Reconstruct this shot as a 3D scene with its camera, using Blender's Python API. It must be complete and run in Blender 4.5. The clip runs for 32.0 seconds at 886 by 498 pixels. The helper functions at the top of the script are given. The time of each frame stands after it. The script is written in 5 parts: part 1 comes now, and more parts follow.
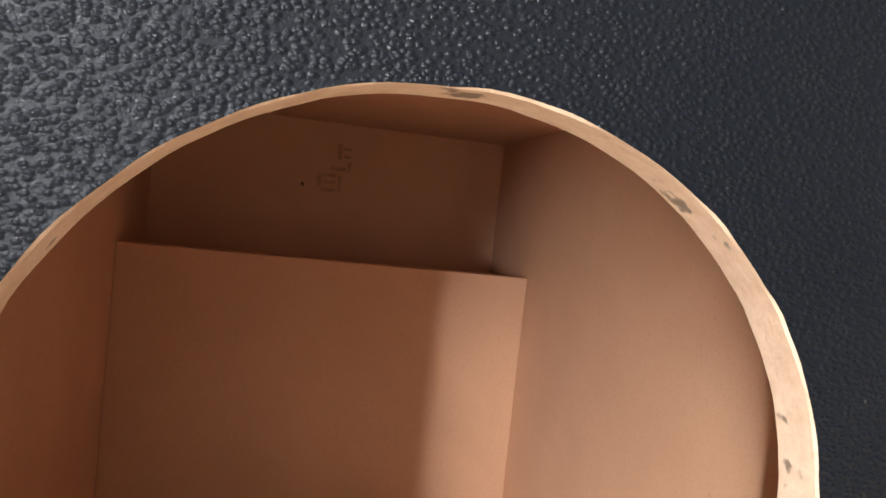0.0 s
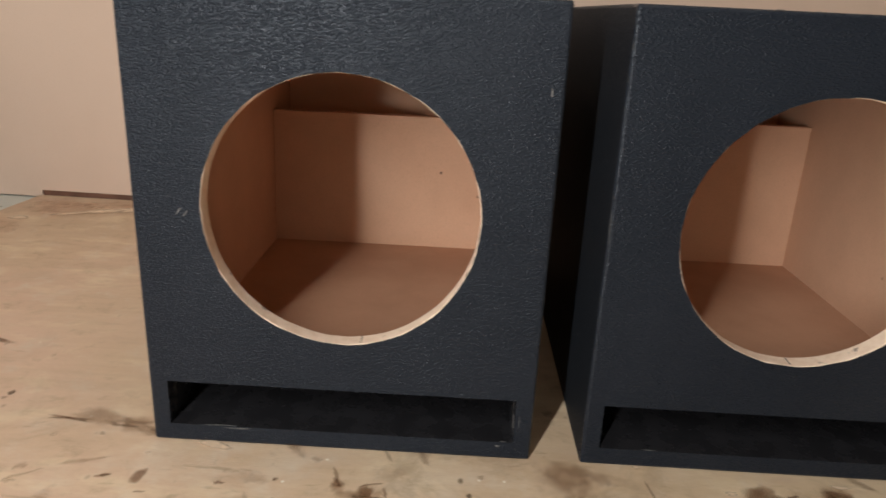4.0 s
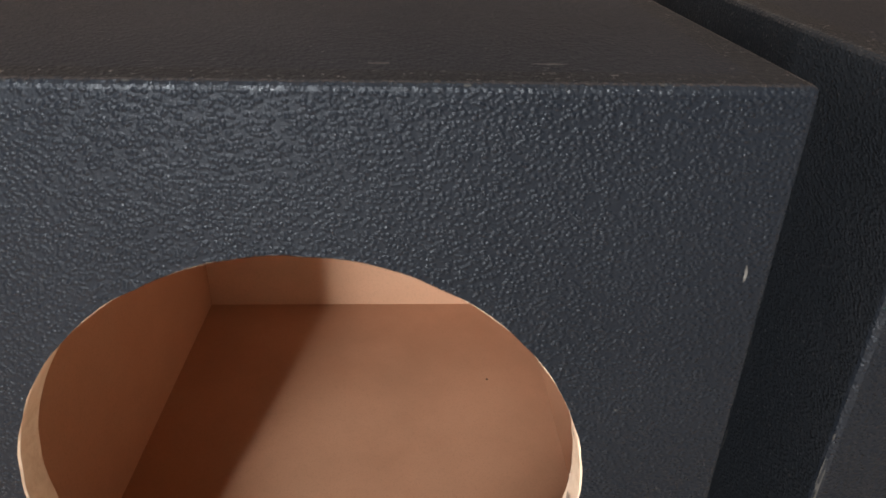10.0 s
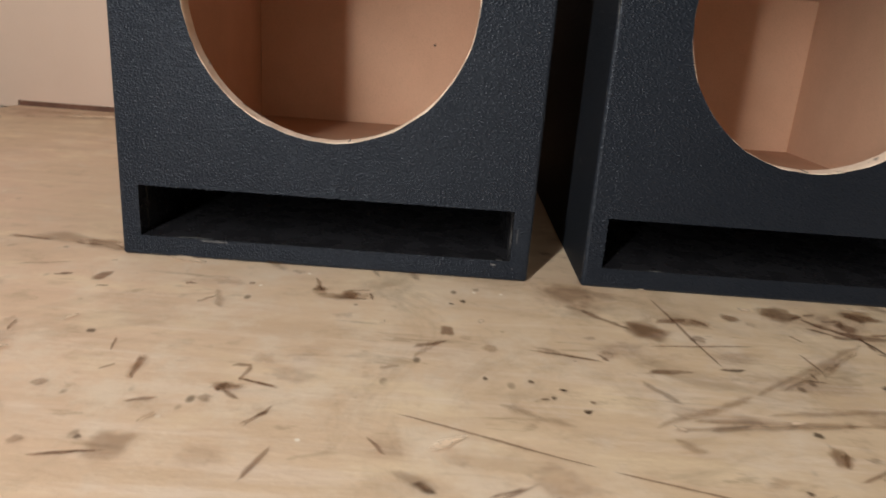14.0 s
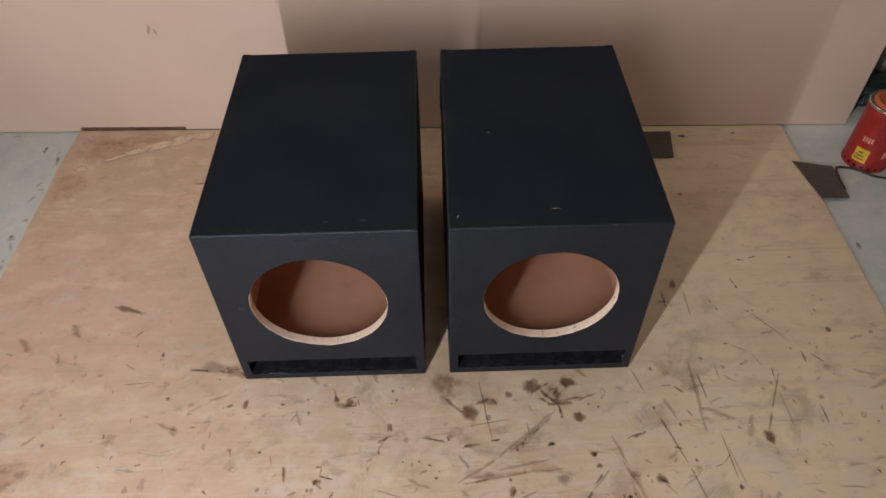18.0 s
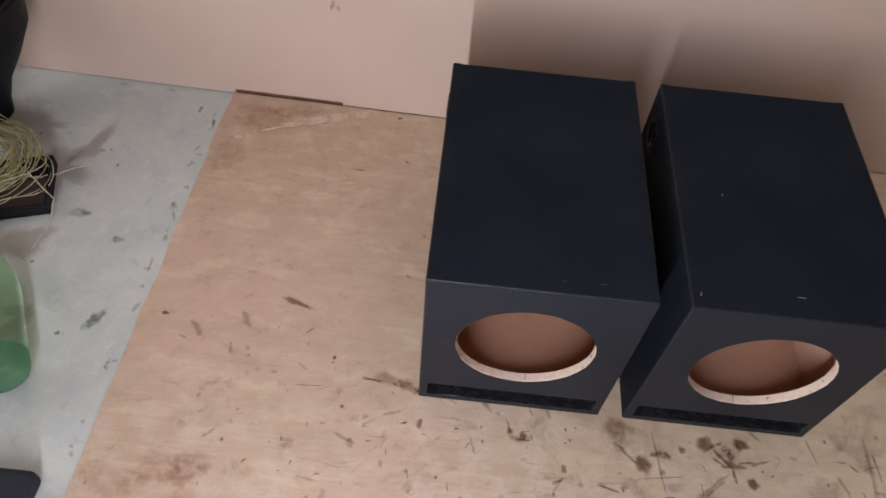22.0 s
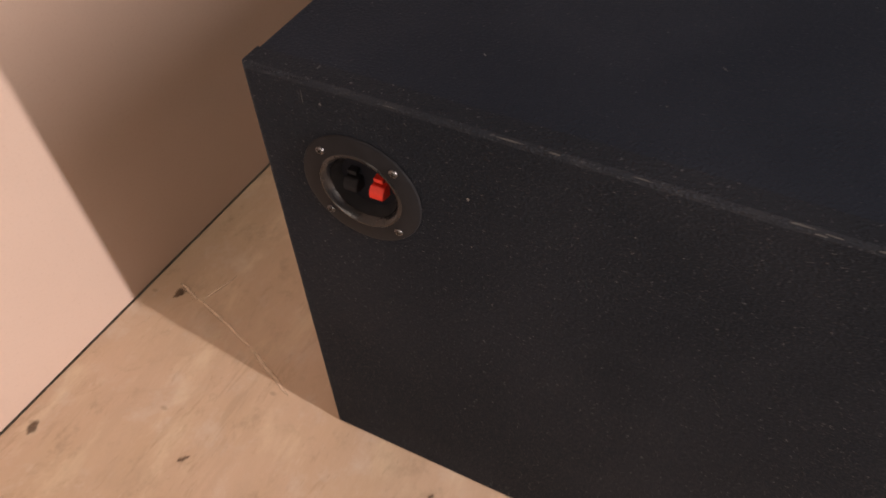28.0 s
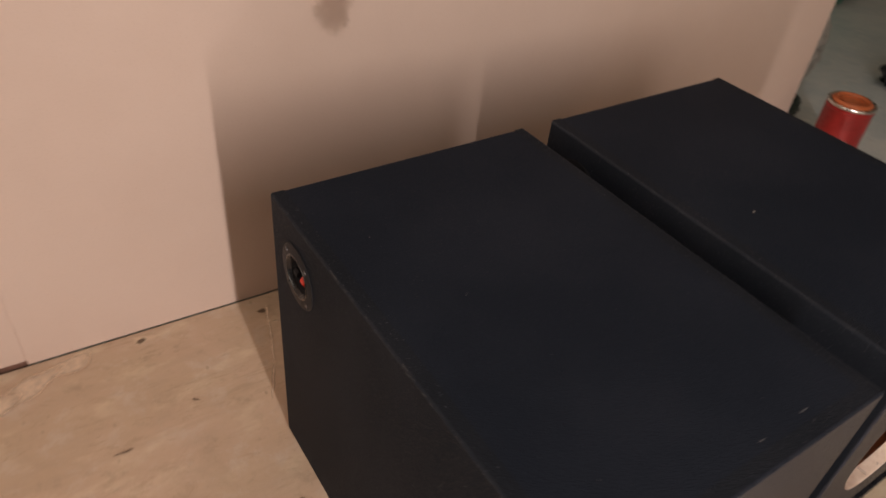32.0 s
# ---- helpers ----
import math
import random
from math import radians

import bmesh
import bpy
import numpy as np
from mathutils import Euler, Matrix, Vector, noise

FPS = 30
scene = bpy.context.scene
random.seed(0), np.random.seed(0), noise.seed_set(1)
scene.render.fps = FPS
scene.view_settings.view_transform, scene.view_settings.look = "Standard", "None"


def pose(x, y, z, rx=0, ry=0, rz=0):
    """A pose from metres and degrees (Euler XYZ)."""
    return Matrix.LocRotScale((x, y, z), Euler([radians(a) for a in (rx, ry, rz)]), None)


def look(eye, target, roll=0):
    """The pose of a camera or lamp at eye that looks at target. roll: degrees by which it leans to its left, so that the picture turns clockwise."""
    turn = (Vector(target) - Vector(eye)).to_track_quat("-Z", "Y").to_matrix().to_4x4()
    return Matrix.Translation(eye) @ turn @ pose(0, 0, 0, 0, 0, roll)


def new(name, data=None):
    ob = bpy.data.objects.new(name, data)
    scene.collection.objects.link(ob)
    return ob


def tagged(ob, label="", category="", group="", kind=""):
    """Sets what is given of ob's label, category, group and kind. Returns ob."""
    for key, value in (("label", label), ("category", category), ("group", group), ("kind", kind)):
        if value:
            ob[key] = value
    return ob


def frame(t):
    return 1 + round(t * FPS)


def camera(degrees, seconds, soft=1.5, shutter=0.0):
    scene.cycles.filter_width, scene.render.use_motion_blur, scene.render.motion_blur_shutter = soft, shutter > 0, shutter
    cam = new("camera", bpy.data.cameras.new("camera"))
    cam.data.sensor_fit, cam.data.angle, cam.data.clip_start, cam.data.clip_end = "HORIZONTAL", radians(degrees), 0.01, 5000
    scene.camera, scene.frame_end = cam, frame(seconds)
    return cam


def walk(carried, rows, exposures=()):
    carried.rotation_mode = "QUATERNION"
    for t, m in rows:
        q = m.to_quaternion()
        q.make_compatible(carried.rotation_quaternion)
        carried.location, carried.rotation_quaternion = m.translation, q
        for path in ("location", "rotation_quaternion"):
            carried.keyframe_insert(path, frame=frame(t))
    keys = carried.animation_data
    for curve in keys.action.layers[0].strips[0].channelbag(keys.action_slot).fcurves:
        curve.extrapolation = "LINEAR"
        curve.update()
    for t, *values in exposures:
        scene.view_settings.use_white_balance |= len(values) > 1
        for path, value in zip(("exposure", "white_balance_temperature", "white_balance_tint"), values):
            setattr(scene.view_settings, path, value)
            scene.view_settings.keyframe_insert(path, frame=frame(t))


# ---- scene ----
# ---------------------------------------------------------------- camera
cam = camera(64.7, 32.0, soft=1.6, shutter=0.35)
PATH = [
    (0, (0.4094, -0.1283, 0.2394), (0.5212, 0.3585, 0.2178), 6.12),
    (0.5, (0.4061, -0.1478, 0.2325), (0.5036, 0.3417, 0.2036), 5.32),
    (0.8, (0.4270, -0.1650, 0.2260), (0.4715, 0.3270, 0.1488), 1.70),
    (1, (0.4274, -0.1759, 0.2324), (0.4445, 0.3116, 0.1225), -0.45),
    (1.3, (0.4440, -0.1970, 0.2300), (0.4472, 0.2902, 0.1178), -0.80),
    (1.5, (0.4431, -0.2136, 0.2342), (0.4508, 0.2694, 0.1054), 0.81),
    (2, (0.4164, -0.2372, 0.2538), (0.4440, 0.2403, 0.1081), 0.25),
    (2.5, (0.3801, -0.2812, 0.2771), (0.4041, 0.1970, 0.1331), 0.50),
    (3, (0.3386, -0.3243, 0.2958), (0.3637, 0.1514, 0.1437), 2.01),
    (3.5, (0.2694, -0.3761, 0.2983), (0.2948, 0.0976, 0.1402), 3.91),
    (4, (0.2086, -0.4280, 0.3016), (0.2004, 0.0454, 0.1409), 2.79),
    (4.5, (0.1522, -0.4010, 0.2937), (0.1455, 0.0700, 0.1261), 3.25),
    (6.5, (0.1023, -0.1926, 0.3264), (0.1225, 0.2663, 0.1290), 3.89),
    (7, (0.1009, -0.1453, 0.3478), (0.1197, 0.2964, 0.1143), 3.59),
    (7.5, (0.0957, -0.1233, 0.3679), (0.1139, 0.3076, 0.1149), 2.17),
    (8, (0.1064, -0.1218, 0.3668), (0.1260, 0.3093, 0.1143), 2.44),
    (8.5, (0.1217, -0.1215, 0.3715), (0.1493, 0.3091, 0.1190), 3.05),
    (9, (0.1460, -0.1288, 0.3690), (0.1718, 0.3034, 0.1188), 1.98),
    (9.5, (0.1575, -0.1440, 0.3648), (0.1886, 0.2877, 0.1146), 2.52),
    (10, (0.1686, -0.1665, 0.3551), (0.1907, 0.2741, 0.1197), 1.36),
    (10.5, (0.1691, -0.1864, 0.3263), (0.1844, 0.2680, 0.1183), 2.60),
    (11, (0.1612, -0.2059, 0.2981), (0.1783, 0.2721, 0.1524), 0.99),
    (11.5, (0.1495, -0.2565, 0.2360), (0.1610, 0.2422, 0.2016), 1.65),
    (12, (0.1530, -0.3059, 0.2064), (0.1517, 0.1939, 0.2181), 1.65),
    (12.5, (0.1574, -0.3362, 0.1690), (0.1623, 0.1638, 0.1647), 3.24),
    (13, (0.1630, -0.3668, 0.1373), (0.1604, 0.1306, 0.0862), 3.38),
    (13.5, (0.1763, -0.4013, 0.1246), (0.1821, 0.0872, 0.0182), 3.66),
    (14, (0.2119, -0.4397, 0.1598), (0.2127, 0.0365, 0.0075), 4.18),
    (14.3, (0.2330, -0.4650, 0.2020), (0.2290, -0.0049, 0.0062), 4.80),
    (14.5, (0.2448, -0.4817, 0.2590), (0.2436, -0.0303, 0.0441), 4.41),
    (14.7, (0.2570, -0.5140, 0.2810), (0.2625, -0.0580, 0.0760), 4.60),
    (15, (0.2583, -0.5274, 0.3683), (0.2680, -0.0986, 0.1113), 5.16),
    (15.5, (0.2655, -0.5464, 0.4855), (0.2910, -0.1290, 0.2114), 4.64),
    (17.5, (0.2822, -0.5754, 0.7855), (0.2950, -0.2202, 0.4338), -0.51),
    (18, (0.2899, -0.5732, 0.9031), (0.2954, -0.2355, 0.5344), -0.99),
    (18.5, (0.3066, -0.5767, 0.9442), (0.3218, -0.2559, 0.5611), 1.42),
    (19, (0.3113, -0.5672, 0.9632), (0.3127, -0.2545, 0.5730), 1.10),
    (19.5, (0.3151, -0.5648, 0.9720), (0.3131, -0.2571, 0.5779), 0.38),
    (20, (0.3162, -0.5690, 0.9739), (0.3130, -0.2626, 0.5787), 0.16),
    (20.5, (0.2962, -0.5653, 0.9839), (0.2827, -0.2605, 0.5878), 1.41),
    (21, (0.2289, -0.5317, 0.9862), (0.2337, -0.2223, 0.5935), 5.04),
    (21.3, (0.1370, -0.5090, 0.9880), (0.1340, -0.1976, 0.5968), 3.50),
    (21.5, (0.0967, -0.4871, 0.9935), (0.0948, -0.1824, 0.5971), 4.60),
    (22, (0.0234, -0.4494, 0.9722), (0.0188, -0.1497, 0.5720), 5.36),
    (22.3, (-0.0030, -0.3980, 0.9500), (-0.0118, -0.1054, 0.5446), 4.70),
    (22.5, (-0.0373, -0.3638, 0.9509), (-0.0393, -0.0703, 0.5461), 6.58),
    (23, (-0.1261, -0.3101, 0.9236), (-0.0786, -0.0053, 0.5301), 8.26),
    (23.5, (-0.2114, -0.2398, 0.8630), (-0.1078, 0.0454, 0.4656), 7.91),
    (24, (-0.2700, -0.1622, 0.8131), (-0.1058, 0.1268, 0.4396), 6.71),
    (24.5, (-0.3068, -0.1016, 0.7612), (-0.1159, 0.1565, 0.3778), -1.70),
    (26.5, (-0.2099, 0.1179, 0.5980), (0.0144, 0.3003, 0.1901), -15.09),
    (27, (-0.2094, 0.1418, 0.5646), (0.0172, 0.3103, 0.1520), -12.72),
    (27.5, (-0.1960, 0.1708, 0.5332), (0.0657, 0.3326, 0.1391), -7.36),
    (28, (-0.1822, 0.2061, 0.4754), (0.1093, 0.3540, 0.0970), -1.48),
    (28.5, (-0.1772, 0.2286, 0.4243), (0.1690, 0.3772, 0.0956), 3.15),
    (29, (-0.1769, 0.2359, 0.3880), (0.1930, 0.3795, 0.0837), 7.41),
    (29.5, (-0.1965, 0.2391, 0.3985), (0.2054, 0.3958, 0.1457), 9.24),
    (30, (-0.1934, 0.2394, 0.3885), (0.1964, 0.4019, 0.1208), 9.58),
    (30.5, (-0.2122, 0.2263, 0.3920), (0.1811, 0.3952, 0.1335), 10.74),
    (31, (-0.1990, 0.1790, 0.4501), (0.1498, 0.3832, 0.1556), 7.83),
    (31.5, (-0.1993, 0.0679, 0.5418), (0.1011, 0.3306, 0.2405), 6.23),
    (31.7, (-0.2040, 0.0160, 0.5830), (0.0828, 0.2908, 0.2792), 6.50),
    (32, (-0.1677, -0.0768, 0.6468), (0.0692, 0.2360, 0.3368), 6.39),
]
EXPOSURES = [
    (0.0, 0.7, 6800, 7), (1.0, 0.42, 6700, 8), (2.0, 0.2, 6700, 9), (3.0, 0.06, 6450, 6), (4.0, -0.18, 6650, 4), (7.0, 0.22, 6650, 4), (10.0, 0.27, 6600, 4),
    (12.5, -0.14, 6600, 6), (15.0, -0.21, 6550, 4), (18.0, -0.33, 6200, 9), (20.0, -0.32, 5800, 13), (24.0, -0.24, 5950, 13), (27.0, 0.0, 6900, 18),
    (28.5, 0.35, 7300, 20), (30.0, 0.3, 8400, 21), (31.0, 0.15, 8200, 20), (32.0, -0.28, 7050, 17),
]
walk(cam, [(t, look(eye, target, roll)) for t, eye, target, roll in PATH], EXPOSURES)

# ---------------------------------------------------------------- world and lights
world = bpy.data.worlds.new("world")
world.use_nodes = True
world.node_tree.nodes["Background"].inputs["Color"].default_value = (0.9, 0.85, 0.78, 1)
world.node_tree.nodes["Background"].inputs["Strength"].default_value = 0.02
scene.world = world


def area_lamp(name, at, target, size, size_y, watts, colour):
    data = bpy.data.lights.new(name, "AREA")
    data.shape, data.size, data.size_y = "RECTANGLE", size, size_y
    data.energy, data.color = watts, colour
    ob = new(name, data)
    ob.matrix_world = look(at, target)
    return ob


# an upright tube that stands in front of the cabinets, and three added fill lamps
area_lamp("tube_lamp", (-0.125, -0.90, 0.70), (0.25, 0.3, 0.70), 0.03, 1.2, 18.6, (1.0, 0.95, 0.93))
# fills from front, left and overhead; their sources are assumed, none is seen
area_lamp("fill_front", (0.1, -2.42, 0.8), (0.1, 0.0, 0.62), 2.16, 1.36, 7.0, (1.0, 0.84, 0.68))
area_lamp("fill_left", (-2.24, 0.1, 1.0), (0.0, 0.1, 0.96), 0.88, 1.9, 17.0, (1.0, 0.90, 0.78))
area_lamp("fill_overhead", (0.8, 0.0, 2.62), (0.7, 0.0, 0.0), 0.8, 0.8, 5.5, (1.0, 0.92, 0.82))

# ---------------------------------------------------------------- materials


class Nodes:
    """A small builder for node materials."""

    def __init__(self, name):
        self.mat = bpy.data.materials.new(name)
        self.mat.use_nodes = True
        self.tree = self.mat.node_tree
        self.bsdf = self.tree.nodes["Principled BSDF"]
        self.coord = self.tree.nodes.new("ShaderNodeTexCoord").outputs["Object"]

    def link(self, a, b):
        self.tree.links.new(a, b)

    def node(self, kind, **inputs):
        n = self.tree.nodes.new(kind)
        for key, value in inputs.items():
            socket = n.inputs[key.replace("_", " ")]
            if isinstance(value, bpy.types.NodeSocket):
                self.link(value, socket)
            else:
                socket.default_value = value
        return n

    def place(self, scale=(1, 1, 1), turn=0.0, shift=(0, 0, 0)):
        n = self.node("ShaderNodeMapping", Vector=self.coord)
        n.inputs["Scale"].default_value = scale
        n.inputs["Rotation"].default_value = (0, 0, radians(turn))
        n.inputs["Location"].default_value = shift
        return n.outputs[0]

    def noise(self, scale, detail=3.0, rough=0.55, vector=None, distort=0.0):
        n = self.node("ShaderNodeTexNoise", Vector=vector or self.coord, Scale=scale, Detail=detail, Roughness=rough, Distortion=distort)
        return n.outputs["Fac"]

    def cells(self, scale, vector=None, out="Distance"):
        return self.node("ShaderNodeTexVoronoi", Vector=vector or self.coord, Scale=scale).outputs[out]

    def ramp(self, value, low, high, a=0.0, b=1.0):
        n = self.node("ShaderNodeMapRange", Value=value)
        n.interpolation_type = "SMOOTHSTEP"
        for key, v in (("From Min", low), ("From Max", high), ("To Min", a), ("To Max", b)):
            n.inputs[key].default_value = v
        return n.outputs[0]

    def math(self, kind, a, b=0.0):
        n = self.tree.nodes.new("ShaderNodeMath")
        n.operation = kind
        for i, v in enumerate((a, b)):
            if isinstance(v, bpy.types.NodeSocket):
                self.link(v, n.inputs[i])
            else:
                n.inputs[i].default_value = v
        return n.outputs[0]

    def mix(self, fac, a, b):
        n = self.tree.nodes.new("ShaderNodeMix")
        n.data_type = "RGBA"
        for i, v in ((0, fac), (6, a), (7, b)):
            if isinstance(v, bpy.types.NodeSocket):
                self.link(v, n.inputs[i])
            elif i == 0:
                n.inputs[i].default_value = v
            else:
                n.inputs[i].default_value = (*v, 1)
        return n.outputs[2]

    def axis(self, which):
        return self.node("ShaderNodeSeparateXYZ", Vector=self.coord).outputs[which]

    def finish(self, colour, rough=0.6, bump=None, strength=0.3, distance=0.001, metal=0.0, specular=0.5):
        for key, v in (("Base Color", colour), ("Roughness", rough), ("Metallic", metal), ("Specular IOR Level", specular)):
            if isinstance(v, bpy.types.NodeSocket):
                self.link(v, self.bsdf.inputs[key])
            else:
                self.bsdf.inputs[key].default_value = (*v, 1) if isinstance(v, tuple) else v
        if bump is not None:
            n = self.node("ShaderNodeBump", Height=bump, Strength=strength, Distance=distance)
            self.link(n.outputs[0], self.bsdf.inputs["Normal"])
        return self.mat


def make_paint(name, coarse, gloss, rough, tip, worn=0.0, relief=1.0, blue=1.0, shine=0.5, sparse=0.0, dark=1.0, dusty=1.0):
    """Black textured cabinet paint: pebbly grain, glossy grain tips with sparkle in their colour, dust specks, faint
    scuffs.
    """
    n = Nodes(name)
    stretched = n.place((1.0, 1.0, 1.35), 0, (0.3, 0.7, 0.1))
    pebble = n.noise(coarse, 2.0, 0.5, stretched, 0.4)
    grain = n.noise(coarse * 2.3, 2.0, 0.6)
    bead = n.ramp(n.cells(coarse, stretched), 0.75, 0.05)
    swell = n.noise(coarse * 0.28, 2.0, 0.5)
    height = n.math("ADD", n.math("ADD", n.math("MULTIPLY", grain, 0.35), n.math("MULTIPLY", bead, n.ramp(pebble, 0.35, 0.65, 0.7, 1.0))), n.math("MULTIPLY", swell, 0.25))
    broad = n.noise(9, 4.0, 0.6)
    colour = n.mix(n.ramp(broad, 0.35, 0.7), tuple(dark * v for v in (0.0144 - 0.0016 * blue, 0.0172, 0.0222 + 0.0042 * blue)), tuple(dark * v for v in (0.0190 - 0.0020 * blue, 0.0218, 0.0276 + 0.0046 * blue)))
    crest = n.math("MULTIPLY", n.ramp(pebble, 0.47 + sparse, 0.62 + sparse), n.ramp(n.noise(coarse * 0.55, 2.0), 0.36 + sparse, 0.62 + sparse, 0.25 if not sparse else 0.0, 1.0))
    specks = n.math("MULTIPLY", n.ramp(n.cells(95), 0.05, 0.025), n.ramp(n.noise(33, 1.0), 0.60, 0.68, 0.0, dusty))
    dust = n.math("MULTIPLY", n.ramp(n.cells(260, n.place((1, 1, 1), 0, (9, 4, 1))), 0.09, 0.05), n.ramp(n.noise(70, 2.0), 0.60, 0.68, 0.0, 0.5 * dusty))
    scuff = n.math("MULTIPLY", n.ramp(n.noise(60, 3.0, 0.7, n.place((1, 1, 6), 0)), 0.69, 0.76, 0.0, 0.3), n.ramp(n.noise(6), 0.5, 0.65))
    # crests turn paler as well, sparkle painted into the base colour
    colour = n.mix(n.math("MULTIPLY", crest, tip), colour, (0.075, 0.077, 0.082))
    if worn:
        colour = n.mix(n.math("MULTIPLY", n.ramp(n.noise(55, 5.0, 0.7), 0.40, 0.66), worn), colour, (0.075, 0.074, 0.076))
    colour = n.mix(specks, colour, (0.34, 0.32, 0.28))
    colour = n.mix(dust, colour, (0.22, 0.21, 0.19))
    colour = n.mix(scuff, colour, (0.10, 0.10, 0.10))
    n.bsdf.inputs["Specular Tint"].default_value = (0.80, 0.88, 1.0, 1)
    return n.finish(colour, n.ramp(crest, 0.0, 1.0, rough, rough * 0.72), height, relief, 0.00042, specular=n.ramp(crest, 0.0, 1.0, gloss, shine))


def make_fibreboard(name, a, b, rough=0.75, bump=0.15):
    """Raw fibreboard: fine speckle over faint clouds."""
    n = Nodes(name)
    cloud = n.noise(14, 5.0, 0.6)
    fibre = n.noise(900, 2.0, 0.7)
    colour = n.mix(n.ramp(cloud, 0.3, 0.72), a, b)
    colour = n.mix(n.ramp(fibre, 0.45, 0.8, 0.0, 0.35), colour, tuple(v * 0.62 for v in a))
    marks = n.math("MULTIPLY", n.ramp(n.cells(38), 0.07, 0.03), n.ramp(n.noise(21, 1.0), 0.66, 0.7))
    colour = n.mix(n.math("MULTIPLY", marks, 0.7), colour, (0.07, 0.04, 0.025))
    return n.finish(colour, rough, fibre, bump, 0.0006, specular=0.3)


def make_cut_edge():
    n = Nodes("cut_fibreboard_edge")
    layers = n.noise(160, 3.0, 0.7)
    colour = n.mix(n.ramp(layers, 0.3, 0.75), (0.92, 0.755, 0.63), (0.80, 0.62, 0.49))
    dark = n.ramp(n.noise(75, 3.0, 0.6), 0.63, 0.70, 0.0, 0.7)
    colour = n.mix(dark, colour, (0.07, 0.05, 0.04))
    return n.finish(colour, 0.8, layers, 0.5, 0.001, specular=0.2)


def make_plywood():
    """Worn plywood: faint grain, two scales of mottling, grey dirt and small drips. Left and right tones take in
    lamplight.
    """
    n = Nodes("worn_plywood")
    grain = n.noise(5, 6.0, 0.66, n.place((1.2, 9, 1)), 0.9)
    fine = n.noise(60, 5.0, 0.75, n.place((1, 3.5, 1)), 0.1)
    mottle = n.noise(26, 6.0, 0.7, None, 0.15)
    cloud = n.noise(3.2, 6.0, 0.65)
    # redder to the left: wood tone plus lamp tint put into the colour
    warm = n.ramp(n.axis("X"), 0.42, -0.35)
    colour = n.mix(n.ramp(grain, 0.3, 0.75), (0.65, 0.505, 0.36), (0.575, 0.43, 0.29))
    red = n.math("MULTIPLY", warm, n.ramp(cloud, 0.36, 0.62, 0.25, 0.8))
    colour = n.mix(red, colour, (0.68, 0.465, 0.375))
    back = n.math("MULTIPLY", n.ramp(n.axis("Y"), 0.10, 0.5), n.ramp(n.noise(5, 5.0, 0.65), 0.3, 0.7, 0.2, 0.7))
    colour = n.mix(back, colour, (0.55, 0.405, 0.275))
    colour = n.mix(n.ramp(mottle, 0.50, 0.72, 0.0, 0.75), colour, (0.66, 0.55, 0.45))
    colour = n.mix(n.ramp(mottle, 0.46, 0.28, 0.0, 0.75), colour, (0.43, 0.315, 0.22))
    # right side painted paler and yellower to make up for weak fill light
    right = n.math("MULTIPLY", n.ramp(n.axis("X"), 0.35, 0.75), n.ramp(n.noise(4, 4.0), 0.3, 0.6, 0.4, 0.85))
    colour = n.mix(right, colour, (0.80, 0.655, 0.46))
    patch = n.noise(13, 5.0, 0.62, n.place((1.0, 1.9, 1), 8, (2, 6, 0)), 0.2)
    colour = n.mix(n.ramp(patch, 0.50, 0.68, 0.0, 0.45), colour, (0.80, 0.665, 0.485))
    colour = n.mix(n.ramp(patch, 0.47, 0.30, 0.0, 0.5), colour, (0.54, 0.40, 0.295))
    ply_band = n.noise(3.5, 4.0, 0.6, n.place((0.25, 9.0, 1), 0, (1, 3, 0)), 0.3)
    colour = n.mix(n.ramp(ply_band, 0.52, 0.68, 0.0, 0.35), colour, (0.53, 0.39, 0.28))
    front = n.ramp(n.axis("Y"), 0.10, -0.12)
    bare = n.math("MULTIPLY", n.ramp(n.noise(7, 6.0, 0.7, n.place((1.1, 11, 1), 0, (4, 2, 0)), 0.6), 0.50, 0.66, 0.0, 0.45), n.ramp(n.axis("Y"), 0.05, -0.15))
    colour = n.mix(bare, colour, (0.74, 0.62, 0.53))
    pale = n.math("MULTIPLY", front, n.ramp(n.noise(15, 6.0, 0.72), 0.48, 0.66, 0.0, 0.7))
    colour = n.mix(pale, colour, (0.70, 0.59, 0.48))
    colour = n.mix(n.ramp(fine, 0.58, 0.78, 0.0, 0.45), colour, (0.36, 0.26, 0.18))
    colour = n.mix(n.ramp(fine, 0.42, 0.25, 0.0, 0.28), colour, (0.74, 0.64, 0.54))
    reach = n.math("MULTIPLY", n.ramp(n.axis("Y"), 0.25, -0.04, 0.5, 1.0), n.ramp(n.axis("X"), -0.30, 0.25, 0.5, 1.0))
    dirt = n.math("MULTIPLY", n.ramp(n.noise(8, 6.0, 0.7, None, 1.2), 0.52, 0.72, 0.0, 0.5), reach)
    colour = n.mix(dirt, colour, (0.30, 0.22, 0.145))
    streak = n.ramp(n.noise(13, 5.0, 0.66, n.place((1.0, 3.6, 1), 62), 0.9), 0.61, 0.70)
    streak2 = n.ramp(n.noise(11, 5.0, 0.66, n.place((1.0, 4.4, 1), -48, (3, 1, 0)), 0.7), 0.63, 0.71)
    grime = n.math("MULTIPLY", n.math("MAXIMUM", streak, streak2), n.math("MULTIPLY", reach, 0.4))
    colour = n.mix(grime, colour, (0.20, 0.135, 0.075))
    flecks = n.math("MULTIPLY", n.ramp(n.cells(55, n.place((1, 0.6, 1), 30)), 0.15, 0.06), n.ramp(n.noise(14, 3.0), 0.52, 0.60, 0.0, 0.8))
